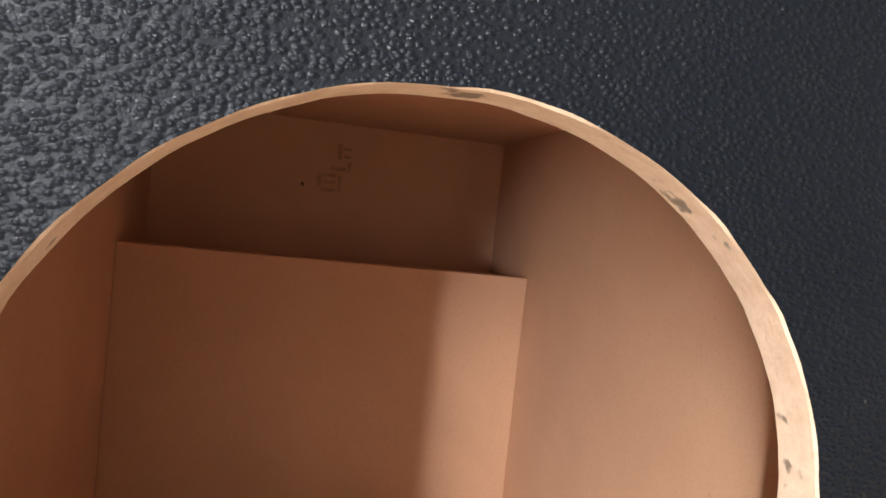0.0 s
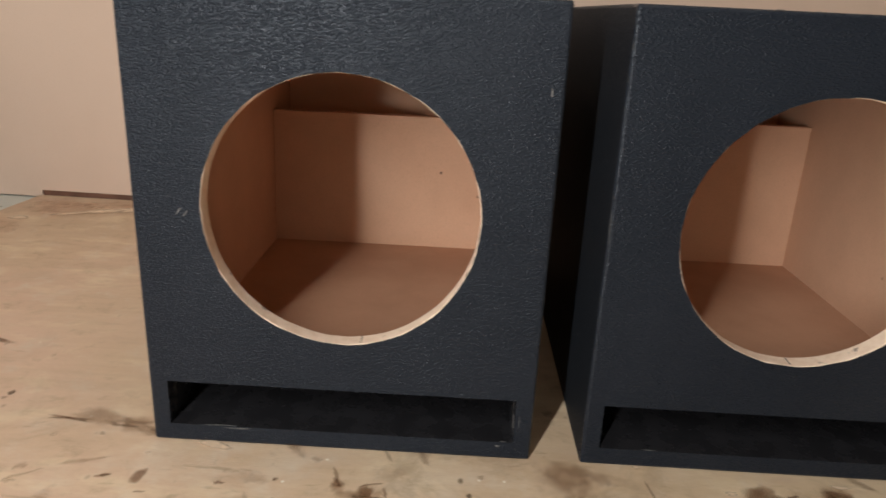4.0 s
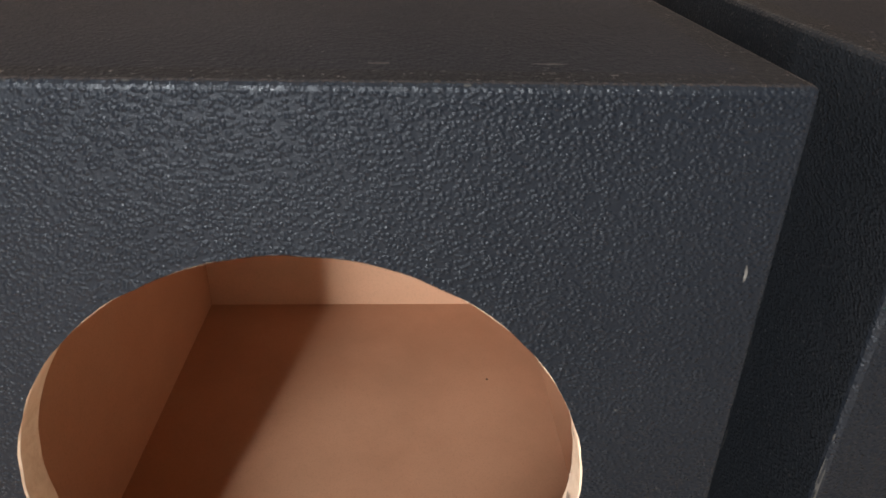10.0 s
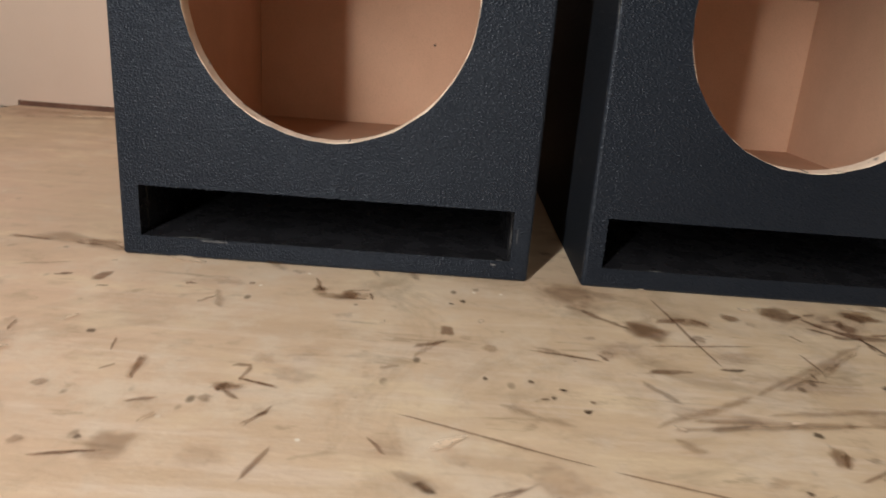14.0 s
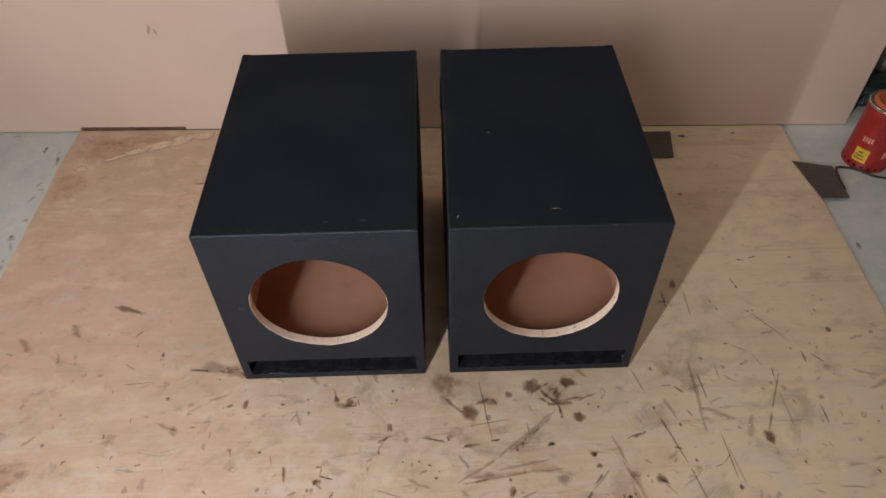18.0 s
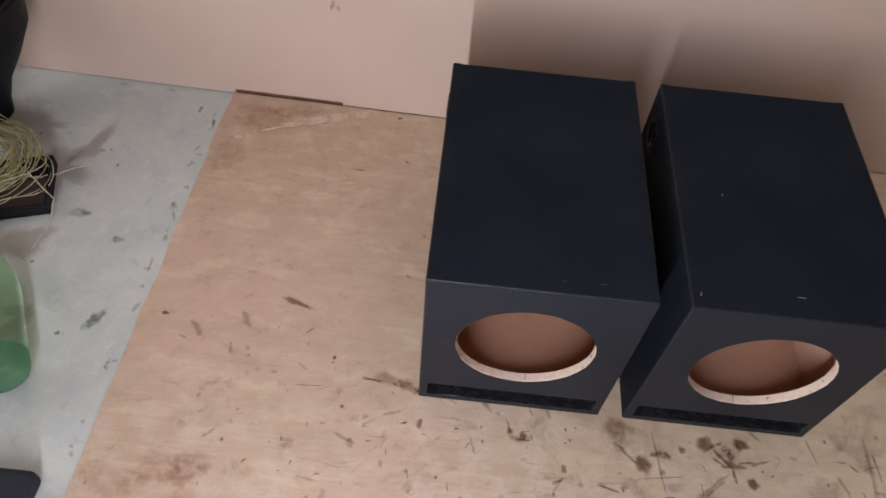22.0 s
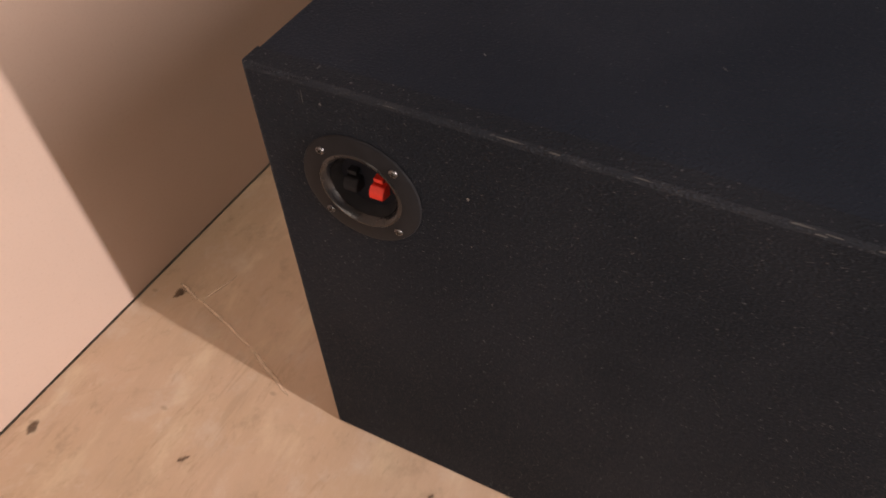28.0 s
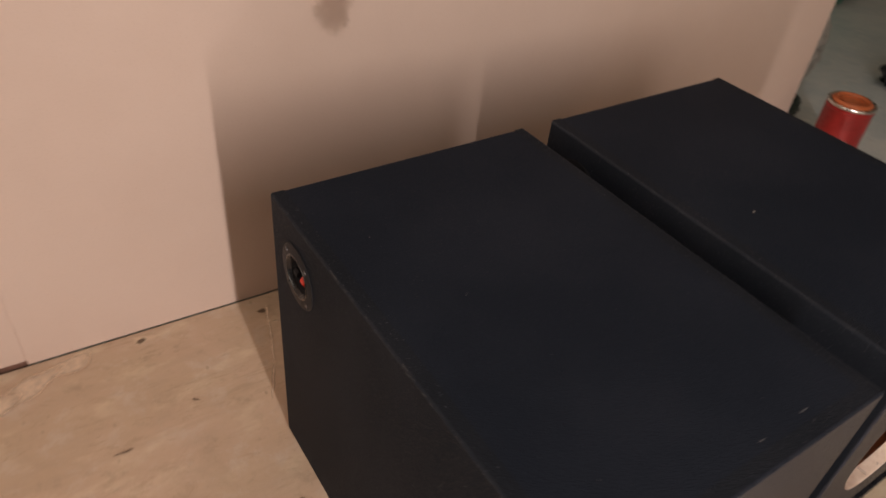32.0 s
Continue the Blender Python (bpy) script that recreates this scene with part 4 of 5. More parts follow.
STROKES_BROWN += [
    (0.58, -0.208, 0.604, -0.235, 0.0012), (0.492, -0.199, 0.573, -0.238, 0.002), (0.469, -0.216, 0.489, -0.191, 0.0016), (0.79, -0.006, 0.788, -0.04, 0.0013),
    (0.799, -0.014, 0.767, -0.079, 0.0018), (0.767, -0.079, 0.75, -0.115, 0.0025), (0.739, 0.036, 0.767, 0.021, 0.0011), (0.767, 0.021, 0.779, -0.008, 0.0011),
    (0.846, 0.022, 0.846, -0.002, 0.0028), (0.856, 0.017, 0.875, -0.002, 0.0025), (0.828, -0.129, 0.831, -0.14, 0.0011), (0.348, -0.014, 0.362, -0.112, 0.0015),
    (0.326, -0.09, 0.395, -0.079, 0.0013), (0.317, -0.122, 0.348, -0.117, 0.0021), (0.294, -0.04, 0.325, -0.07, 0.0038), (0.339, -0.056, 0.365, -0.045, 0.004),
]
STROKES_BROWN += [
    (0.365, -0.045, 0.374, -0.057, 0.0032), (0.44, -0.035, 0.462, -0.06, 0.0038), (0.452, -0.055, 0.487, -0.058, 0.0065), (0.487, -0.054, 0.521, -0.042, 0.0024),
    (0.416, -0.108, 0.412, -0.084, 0.0015), (0.133, -0.019, 0.14, -0.041, 0.0016), (0.074, -0.074, 0.083, -0.061, 0.002), (0.126, -0.143, 0.124, -0.16, 0.0019),
    (0.115, -0.167, 0.128, -0.162, 0.0029), (0.123, -0.156, 0.145, -0.162, 0.0011), (0.146, -0.176, 0.136, -0.196, 0.0011), (0.152, -0.205, 0.144, -0.232, 0.0018),
    (0.068, -0.222, 0.092, -0.217, 0.0014), (0.195, -0.176, 0.282, -0.207, 0.0011), (0.282, -0.207, 0.37, -0.232, 0.0011), (0.371, -0.212, 0.333, -0.232, 0.0014),
]
STROKES_BROWN += [
    (0.379, -0.205, 0.42, -0.184, 0.0014), (0.475, -0.209, 0.431, -0.238, 0.0016), (-0.09, 0.018, -0.053, 0.018, 0.002), (0.045, -0.226, 0.053, -0.24, 0.002),
    (-0.235, -0.129, -0.228, -0.12, 0.0027), (-0.019, -0.044, -0.01, -0.043, 0.002), (0.78, 0.171, 0.786, 0.148, 0.0015), (0.661, 0.149, 0.66, 0.106, 0.0022),
    (0.647, 0.123, 0.669, 0.123, 0.0026), (0.79, 0.098, 0.829, 0.047, 0.0016), (0.813, -0.193, 0.86, -0.197, 0.0014), (0.782, -0.197, 0.795, -0.202, 0.0014),
    (0.761, -0.21, 0.784, -0.21, 0.0011), (-0.004, -0.112, -0.001, -0.126, 0.0014), (-0.154, -0.069, -0.156, -0.057, 0.0013), (-0.037, -0.084, -0.036, -0.096, 0.0013),
]
STROKES_BROWN += [
    (-0.186, -0.092, -0.188, -0.082, 0.0016), (-0.062, -0.197, -0.05, -0.208, 0.0012), (0.234, -0.234, 0.255, -0.218, 0.0011), (0.578, 0.001, 0.591, -0.046, 0.0013),
    (0.642, -0.228, 0.648, -0.246, 0.0024),
]
STROKES_SOFT = [
    (0.668, 0.009, 0.664, -0.112, 0.0045), (0.615, -0.051, 0.628, -0.092, 0.0038), (0.529, -0.108, 0.544, -0.156, 0.0033), (0.538, -0.144, 0.566, -0.223, 0.004),
    (0.544, -0.182, 0.554, -0.215, 0.0031), (0.566, -0.223, 0.577, -0.247, 0.0034), (0.488, -0.191, 0.52, -0.158, 0.0026), (0.788, -0.048, 0.789, -0.109, 0.0024),
    (0.714, -0.193, 0.69, -0.246, 0.0041), (0.912, -0.139, 0.916, -0.177, 0.0033), (0.458, -0.068, 0.367, -0.139, 0.0038), (0.451, -0.078, 0.383, -0.132, 0.0029),
    (0.367, -0.139, 0.308, -0.175, 0.0038), (0.326, -0.166, 0.46, -0.157, 0.0031), (0.314, -0.174, 0.41, -0.161, 0.0029), (0.363, -0.157, 0.444, -0.142, 0.0029),
]
STROKES_SOFT += [
    (0.216, -0.098, 0.2, -0.127, 0.0026), (0.262, -0.101, 0.302, -0.116, 0.0025), (0.075, -0.138, 0.076, -0.167, 0.0027), (0.333, -0.232, 0.275, -0.225, 0.0012),
    (-0.045, 0.018, -0.007, 0.018, 0.0041), (-0.015, 0.016, 0.01, -0.001, 0.0034), (-0.153, -0.009, -0.132, 0.001, 0.0015), (0.696, 0.146, 0.695, 0.089, 0.0028),
    (0.629, -0.092, 0.648, -0.092, 0.0015), (0.641, -0.169, 0.607, -0.19, 0.0018), (0.762, -0.19, 0.799, -0.189, 0.0011), (0.618, -0.136, 0.599, -0.149, 0.0038),
    (0.567, -0.146, 0.578, -0.154, 0.0029), (0.146, -0.047, 0.174, -0.047, 0.0081), (-0.003, 0.01, 0.008, -0, 0.0049),
]
BLOBS_DARK = [
    (0.259, -0.14, 0.0016, 0.0018), (0.237, -0.14, 0.0016, 0.0018), (0.268, -0.154, 0.0013, 0.0018), (0.282, -0.165, 0.0016, 0.0013),
    (0.227, -0.044, 0.0022, 0.0024), (0.505, -0.06, 0.0022, 0.002), (0.519, -0.065, 0.002, 0.0018), (0.444, -0.12, 0.0048, 0.0032),
    (0.501, -0.137, 0.004, 0.0036), (0.537, -0.2, 0.0036, 0.0032), (0.408, -0.226, 0.0024, 0.0016), (0.382, -0.17, 0.0023, 0.0027),
    (0.443, -0.203, 0.0016, 0.0024), (0.273, -0.146, 0.0014, 0.0014), (0.567, -0.171, 0.0016, 0.0018), (0.358, -0.213, 0.0016, 0.0016),
    (0.687, -0.191, 0.0032, 0.0041), (0.638, -0.151, 0.0024, 0.0023), (0.282, -0.164, 0.0024, 0.0016), (0.22, -0.049, 0.0018, 0.0015),
]
BLOBS_DARK += [
    (0.261, -0.228, 0.0016, 0.0016), (0.038, -0.119, 0.0026, 0.0024), (0.003, -0.142, 0.0018, 0.0018), (-0.044, -0.244, 0.0024, 0.0025),
    (0.274, -0.146, 0.0016, 0.0014), (0.799, 0.547, 0.0077, 0.0052), (0.905, 0.552, 0.0048, 0.0028), (0.897, 0.211, 0.003, 0.0022),
    (0.078, -0.21, 0.0016, 0.0016), (0.786, 0.149, 0.0027, 0.0027), (-0.414, 0.095, 0.006, 0.004), (-0.135, 0.048, 0.003, 0.004),
    (-0.103, 0.592, 0.006, 0.004), (0.043, 0.575, 0.007, 0.004),
]
BLOBS_BROWN = [
    (0.332, -0.068, 0.0135, 0.013), (0.488, -0.079, 0.0081, 0.009), (0.428, -0.027, 0.0126, 0.0121), (0.481, -0.023, 0.0118, 0.0088),
    (0.537, -0.2, 0.0036, 0.0032), (0.499, -0.138, 0.0056, 0.0036), (0.007, -0.042, 0.0048, 0.0092), (-0.11, -0.029, 0.0036, 0.0034),
    (-0.269, -0.098, 0.0032, 0.003), (0.218, -0.087, 0.004, 0.0072), (0.139, -0.039, 0.0045, 0.004), (0.159, -0.045, 0.0054, 0.006),
    (0.429, -0.219, 0.0048, 0.0064), (0.959, -0.04, 0.0036, 0.0022), (0.951, -0.058, 0.0036, 0.0019), (0.749, -0.12, 0.0072, 0.0111),
    (0.585, -0.176, 0.0072, 0.0049), (0.724, 0.376, 0.0033, 0.0092), (0.751, 0.375, 0.0055, 0.0061), (0.903, 0.058, 0.0045, 0.0057),
]
BLOBS_BROWN += [
    (0.462, -0.043, 0.0072, 0.007), (-0.106, -0.198, 0.0048, 0.0041), (0.286, -0.155, 0.0016, 0.0014), (0.264, -0.155, 0.0024, 0.0014),
    (0.966, -0.112, 0.0024, 0.002), (0.682, 0.158, 0.006, 0.0109), (0.911, -0.101, 0.0016, 0.0028), (0.036, -0.241, 0.0032, 0.0024),
    (-0.216, 0.14, 0.027, 0.006),
]
BLOBS_SOFT = [
    (0.422, -0.026, 0.0099, 0.01), (0.479, -0.022, 0.0109, 0.0099), (0.489, -0.081, 0.009, 0.009), (0.332, -0.064, 0.0126, 0.012),
    (0.427, -0.222, 0.0064, 0.0072), (0.583, -0.176, 0.0072, 0.0081), (0.505, -0.155, 0.004, 0.0032), (0.297, -0.085, 0.004, 0.0027),
    (0.383, -0.189, 0.0048, 0.0072), (0.363, -0.052, 0.008, 0.006), (0.39, -0.04, 0.0045, 0.006), (0.294, -0.017, 0.0171, 0.015),
    (0.392, -0.041, 0.0063, 0.006), (0.504, -0.155, 0.0056, 0.0032), (0.09, -0.213, 0.0104, 0.0109), (0.453, -0.173, 0.008, 0.0089),
    (0.383, -0.186, 0.0048, 0.0081), (0.031, -0.194, 0.008, 0.0072), (-0.218, -0.211, 0.0032, 0.0077), (-0.135, -0.168, 0.004, 0.0058),
]
BLOBS_SOFT += [
    (0.749, -0.12, 0.008, 0.012), (0.401, -0.227, 0.0104, 0.0072), (0.12, -0.165, 0.008, 0.0045), (-0.002, 0.008, 0.0126, 0.0061),
    (0.14, -0.044, 0.0056, 0.0061), (0.241, -0.107, 0.0045, 0.0045), (0.15, -0.051, 0.0108, 0.005), (-0.05, 0.022, 0.026, 0.01),
    (-0.02, 0.015, 0.011, 0.012),
]
BLOBS_FAINT = [
    (0.294, -0.021, 0.027, 0.026), (0.305, -0.043, 0.0128, 0.014), (0.36, -0.05, 0.0216, 0.009), (0.454, -0.045, 0.036, 0.024),
    (0.373, -0.097, 0.018, 0.0072), (0.396, -0.124, 0.045, 0.0081), (0.484, -0.197, 0.0272, 0.0097), (0.448, -0.172, 0.0192, 0.0081),
    (0.345, -0.162, 0.0272, 0.0063), (0.528, -0.188, 0.018, 0.0274), (0.551, -0.171, 0.008, 0.0127), (0.325, -0.019, 0.0198, 0.0066),
    (0.401, -0.227, 0.012, 0.0096), (-0.32, -0.025, 0.0063, 0.0052), (0.928, 0.165, 0.026, 0.0101), (0.593, -0.082, 0.0308, 0.0235),
    (0.127, -0.217, 0.0088, 0.0073), (0.717, -0.211, 0.0064, 0.0099), (0.246, -0.209, 0.0176, 0.0064), (0.197, -0.203, 0.0081, 0.0064),
]
BLOBS_FAINT += [
    (0.433, -0.156, 0.032, 0.0072), (0.662, -0.032, 0.0216, 0.0163), (0.826, -0.03, 0.0072, 0.0042), (0.078, -0.04, 0.018, 0.008),
    (0.147, -0.151, 0.0126, 0.0064), (0.937, -0.028, 0.0108, 0.0063), (-0.246, 0.015, 0.0054, 0.0047), (-0.178, -0.092, 0.0112, 0.0094),
    (-0.301, -0.148, 0.031, 0.018),
]
for name, material, blobs, strokes in (
    ("drip_stain", STAIN, BLOBS_BROWN, STROKES_BROWN),
    ("dark_grime", STAIN_DARK, BLOBS_DARK, STROKES_DARK),
    ("rubbed_dirt", STAIN_SOFT, BLOBS_SOFT, STROKES_SOFT),
    ("soaked_stain", STAIN_FAINT, BLOBS_FAINT, []),
    ("reddish_stain", STAIN_RED, [(-0.335, -0.150, 0.055, 0.028), (-0.300, -0.135, 0.030, 0.018), (-0.40, -0.172, 0.05, 0.03), (-0.30, -0.185, 0.022, 0.014), (-0.375, 0.555, 0.07, 0.035), (-0.30, 0.582, 0.06, 0.018), (-0.41, 0.44, 0.035, 0.04)], []),
    ("pale_wear", STAIN_PALE, [(-0.402, 0.494, 0.014, 0.008), (0.046, -0.005, 0.012, 0.005)], [(0.053, 0.582, 0.043, 0.553, 0.0022), (0.045, 0.553, 0.023, 0.484, 0.0020), (0.023, 0.484, -0.001, 0.432, 0.0023), (0.044, 0.552, 0.081, 0.540, 0.0018)]),
):
    bm = bmesh.new()
    for item in blobs:
        blob(bm, *item, 40 * (random.random() - 0.5))
    for item in strokes:
        stroke(bm, *item)
    if name == "pale_wear":
        for x, y, rx, ry, turn in ((-0.185, 0.590, 0.032, 0.013, 8), (-0.225, 0.577, 0.036, 0.015, 24), (-0.268, 0.560, 0.036, 0.014, 22), (-0.310, 0.543, 0.034, 0.009, 23), (-0.345, 0.526, 0.026, 0.005, 25)):
            blob(bm, x, y, rx, ry, turn, rough=0.35)
    tagged(part(name, bm, material, PLY_SHEET), kind="stuff")

# loose small drips over the working side of the sheet
bm = bmesh.new()
for k in range(170):
    x, y = random.uniform(-0.40, 0.98), -0.52 + 0.62 * random.random() ** 0.8
    if random.random() > 0.30 + 0.7 * min(1, max(0, (x + 0.2) / 0.8)):
        continue
    if random.random() < 0.6:
        r = 0.0012 + 0.0035 * random.random() ** 2
        blob(bm, x, y, r, r * random.uniform(0.5, 1.2), random.uniform(0, 180))
    else:
        a, l = random.choice((65, 110, 30, 150)) + random.uniform(-14, 14), 0.006 + 0.03 * random.random() ** 2
        stroke(bm, x, y, x + l * math.cos(radians(a)), y + l * math.sin(radians(a)), 0.0016 + 0.0025 * random.random())
tagged(part("small_drip", bm, STAIN_SMALL, PLY_SHEET), kind="stuff")
bm = bmesh.new()
for k in range(70):
    x, y = random.uniform(-0.35, 0.95), -0.5 + 0.58 * random.random()
    a, l = random.uniform(0, 180), 0.01 + 0.05 * random.random() ** 2
    stroke(bm, x, y, x + l * math.cos(radians(a)), y + l * math.sin(radians(a)), 0.002 + 0.006 * random.random())
tagged(part("faint_rub", bm, STAIN_SOFT, PLY_SHEET), kind="stuff")

# grime on the cement on both sides
bm = bmesh.new()
for k in range(95):
    x, y = random.uniform(-0.36, 0.97), -0.50 + 0.50 * random.random()
    r = 0.003 + 0.007 * random.random() ** 2
    blob(bm, x, y, r * random.uniform(1.0, 2.0), r, random.uniform(0, 180), rough=0.7)
tagged(part("soaked_in_dirt", bm, STAIN_FAINT, PLY_SHEET), kind="stuff")
bm = bmesh.new()
for k in range(45):
    x, y = random.uniform(0.0, 0.97), -0.50 + 0.52 * random.random()
    r = 0.0012 + 0.003 * random.random() ** 2
    blob(bm, x, y, r * random.uniform(1.0, 3.0), r, random.uniform(0, 180), rough=0.9)
tagged(part("scraped_wood", bm, STAIN_PALE, PLY_SHEET), kind="stuff")

GRIME = thing("floor_grime", label="dark grime spots and drips dried on pale cement", category="grime", kind="stuff")
bm = bmesh.new()
for item in ((-0.521, 0.07, 0.022, 0.010, 60), (-0.565, 0.041, 0.005, 0.004, 0), (-0.624, 0.275, 0.020, 0.010, 0), (-0.541, 0.228, 0.010, 0.008, 0), (-0.498, 0.562, 0.004, 0.012, 0), (-0.462, 0.525, 0.004, 0.016, 15), (-0.671, 0.612, 0.010, 0.004, 0), (-0.572, 0.61, 0.009, 0.003, 0), (1.06, 0.104, 0.030, 0.004, 0), (1.045, 0.078, 0.010, 0.003, 0), (1.03, 0.236, 0.005, 0.008, 0), (1.059, 0.16, 0.012, 0.004, 160)):
    blob(bm, *item, level=-0.005)
for k in range(90):
    x = random.choice((random.uniform(-1.2, -0.47), random.uniform(1.03, 1.6)))
    r = 0.0015 + 0.004 * random.random() ** 2
    blob(bm, x, random.uniform(-0.4, 0.56), r, r * random.uniform(0.5, 1), random.uniform(0, 180), level=-0.005)
tagged(part("dried_grime", bm, STAIN_GREY, GRIME), kind="stuff")
bm = bmesh.new()
# brown dirt and shade painted together on the cement round the clutter
for item in ((-0.70, 0.37, 0.05, 0.07, 10), (-0.665, 0.43, 0.025, 0.05, -20), (-0.70, 0.20, 0.05, 0.03, 30), (-0.80, 0.47, 0.10, 0.04, 0), (-0.64, 0.06, 0.03, 0.05, 0)):
    blob(bm, *item, level=-0.005, rough=0.8)
for k in range(26):
    y = random.uniform(-0.45, 0.57)
    blob(bm, -0.462 - 0.012 * random.random(), y, 0.002 + 0.004 * random.random(), 0.003 + 0.010 * random.random() ** 2, random.uniform(-30, 30), level=-0.005, rough=0.8)
tagged(part("dirt_and_shade", bm, STAIN_SOFT, GRIME), kind="stuff")


# brown smears on the hardboard
def wall_smear(board, marks):
    bm = bmesh.new()
    for x, z, rx, rz, turn in marks:
        blob(bm, x, z, rx, rz, turn)
    bmesh.ops.rotate(bm, verts=bm.verts, cent=(0, 0, 0), matrix=Matrix.Rotation(radians(90), 3, "X"))
    tagged(part("brown_smear", bm, STAIN_SOFT, board), kind="stuff")


wall_smear(BOARDS[0], [(-0.2265, 0.232, 0.004, 0.011, -20), (-0.60, 0.30, 0.005, 0.003, 0)])
wall_smear(BOARDS[1], [(0.164, 0.374, 0.022, 0.030, 15), (0.17, 0.405, 0.012, 0.02, 0), (-0.216, 0.228, 0.003, 0.008, 10)])


# ---------------------------------------------------------------- on the sheet's far corner
def abrasive_sheet(corners, label):
    """A stiff square of brown abrasive paper, a little curled."""
    bm = bmesh.new()
    (ax, ay), (bx, by), (cx, cy), (dx, dy) = corners
    n = 6
    layers = []
    for low in (0.0030, 0.0023):
        for i in range(n + 1):
            for j in range(n + 1):
                u, v = i / n, j / n
                x = (1 - u) * ((1 - v) * ax + v * dx) + u * ((1 - v) * bx + v * cx)
                y = (1 - u) * ((1 - v) * ay + v * dy) + u * ((1 - v) * by + v * cy)
                layers.append(bm.verts.new((x, y, low + 0.02 * max(0, u - 0.75) ** 2)))
    at = lambda layer, i, j: layers[layer * (n + 1) ** 2 + i * (n + 1) + j]
    for i in range(n):
        for j in range(n):
            for layer in (0, 1):
                bm.faces.new((at(layer, i, j), at(layer, i + 1, j), at(layer, i + 1, j + 1), at(layer, i, j + 1)))
        for a, b in (((i, 0), (i + 1, 0)), ((i, n), (i + 1, n)), ((0, i), (0, i + 1)), ((n, i), (n, i + 1))):
            bm.faces.new((at(0, *a), at(0, *b), at(1, *b), at(1, *a)))
    return tagged(part("abrasive_sheet", bm, ABRASIVE), label, "sandpaper", "sandpaper pieces")


abrasive_sheet(((0.690, 0.562), (0.778, 0.560), (0.765, 0.478), (0.688, 0.480)), "dark brown square of sandpaper flat on plywood")
abrasive_sheet(((0.993, 0.458), (1.063, 0.438), (1.060, 0.349), (1.009, 0.352)), "dark brown square of sandpaper hanging over the plywood edge")

# thin cable from the sandpaper to the tin
bends = [(1.060, 0.372, 0.004), (1.061, 0.405, 0.006), (1.068, 0.432, 0.004), (1.087, 0.441, -0.002), (1.106, 0.436, -0.0025), (1.124, 0.423, -0.0025), (1.142, 0.411, -0.0025), (1.175, 0.404, -0.0025)]
points = []
for k in range(len(bends) - 1):
    a, b = Vector(bends[k]), Vector(bends[k + 1])
    before, after = Vector(bends[max(k - 1, 0)]), Vector(bends[min(k + 2, len(bends) - 1)])
    for m in range(6):
        t = m / 6
        points.append(0.5 * (2 * a + (b - before) * t + (2 * before - 5 * a + 4 * b - after) * t * t + (3 * a - before - 3 * b + after) * t ** 3))
points.append(Vector(bends[-1]))
tagged(part("cable", tube(points, 0.0022, 8), GREY_WIRE, smooth=True), "thin dark grey cable lying on cement", "cable")


# ---------------------------------------------------------------- red tin
def paint_tin(at):
    tin = thing("glue_tin", at, 0, "red printed tin with silver rim and orange lid", "tin")
    r, h = 0.0415, 0.134
    part("body", lathe([(0.0, 0.002), (r - 0.002, 0.002), (r + 0.0006, 0.0), (r + 0.0010, 0.003), (r, 0.005), (r, h - 0.012), (r + 0.001, h - 0.011), (r, h - 0.010), (r, h - 0.004)], 72), RED_TIN, tin, "red printed tin wall", True)
    part("rim", lathe([(r - 0.0005, h - 0.006), (r + 0.0014, h - 0.004), (r + 0.0017, h - 0.001), (r + 0.0006, h + 0.0010), (r - 0.004, h + 0.0006), (r - 0.007, h - 0.003)], 72), TIN, tin, "bare silver rim", True)
    lid = part("lid", lathe([(r - 0.006, h - 0.004), (r - 0.006, h + 0.001), (r - 0.010, h + 0.0045), (r - 0.013, h + 0.0048), (r - 0.016, h + 0.001), (r - 0.018, h), (0.0, h)], 72), ORANGE, tin, "orange plastic lid with a raised ring", True)
    part("lid_ring", lathe([(0.018, h + 0.0002), (0.018, h + 0.003), (0.0205, h + 0.0032), (0.0215, h + 0.0002)], 48), ORANGE, lid, "", True)

    def label_patch(name, a0, a1, z0, z1, material, lean=0.0):
        lift_off = 0.0006 if name == "label_line" else 0.0003
        bm = bmesh.new()
        n = 10
        low, high = [], []
        for k in range(n + 1):
            a = radians(a0 + (a1 - a0) * k / n)
            off = lean * k / n
            low.append(bm.verts.new(((r + lift_off) * math.cos(a), (r + lift_off) * math.sin(a), z0 + off)))
            high.append(bm.verts.new(((r + lift_off) * math.cos(a), (r + lift_off) * math.sin(a), z1 + off)))
        for k in range(n):
            bm.faces.new((low[k], low[k + 1], high[k + 1], high[k]))
        part(name, bm, material, tin)

    label_patch("yellow_patch", 200, 236, 0.018, 0.048, YELLOW)
    for k in range(3):
        label_patch("label_line", 204 + 3 * k, 230 - 4 * k, 0.024 + 0.007 * k, 0.0265 + 0.007 * k, PURPLE)
    label_patch("base_band", 0, 180, 0.0056, 0.0105, BLACK_PLASTIC)
    label_patch("base_band", 180, 360, 0.0056, 0.0105, BLACK_PLASTIC)
    for k in range(4):
        label_patch("print_bar", 205 + 7 * k, 210 + 7 * k, 0.062 + 0.002 * (k % 2), 0.074, PINK)
        label_patch("print_bar", 268 + 8 * k, 274 + 8 * k, 0.034 + 0.003 * (k % 2), 0.050, PINK, 0.002)
    label_patch("print_bar", 276, 300, 0.054, 0.057, PINK, 0.003)
    return tin


paint_tin((1.141, 0.466, -0.005))


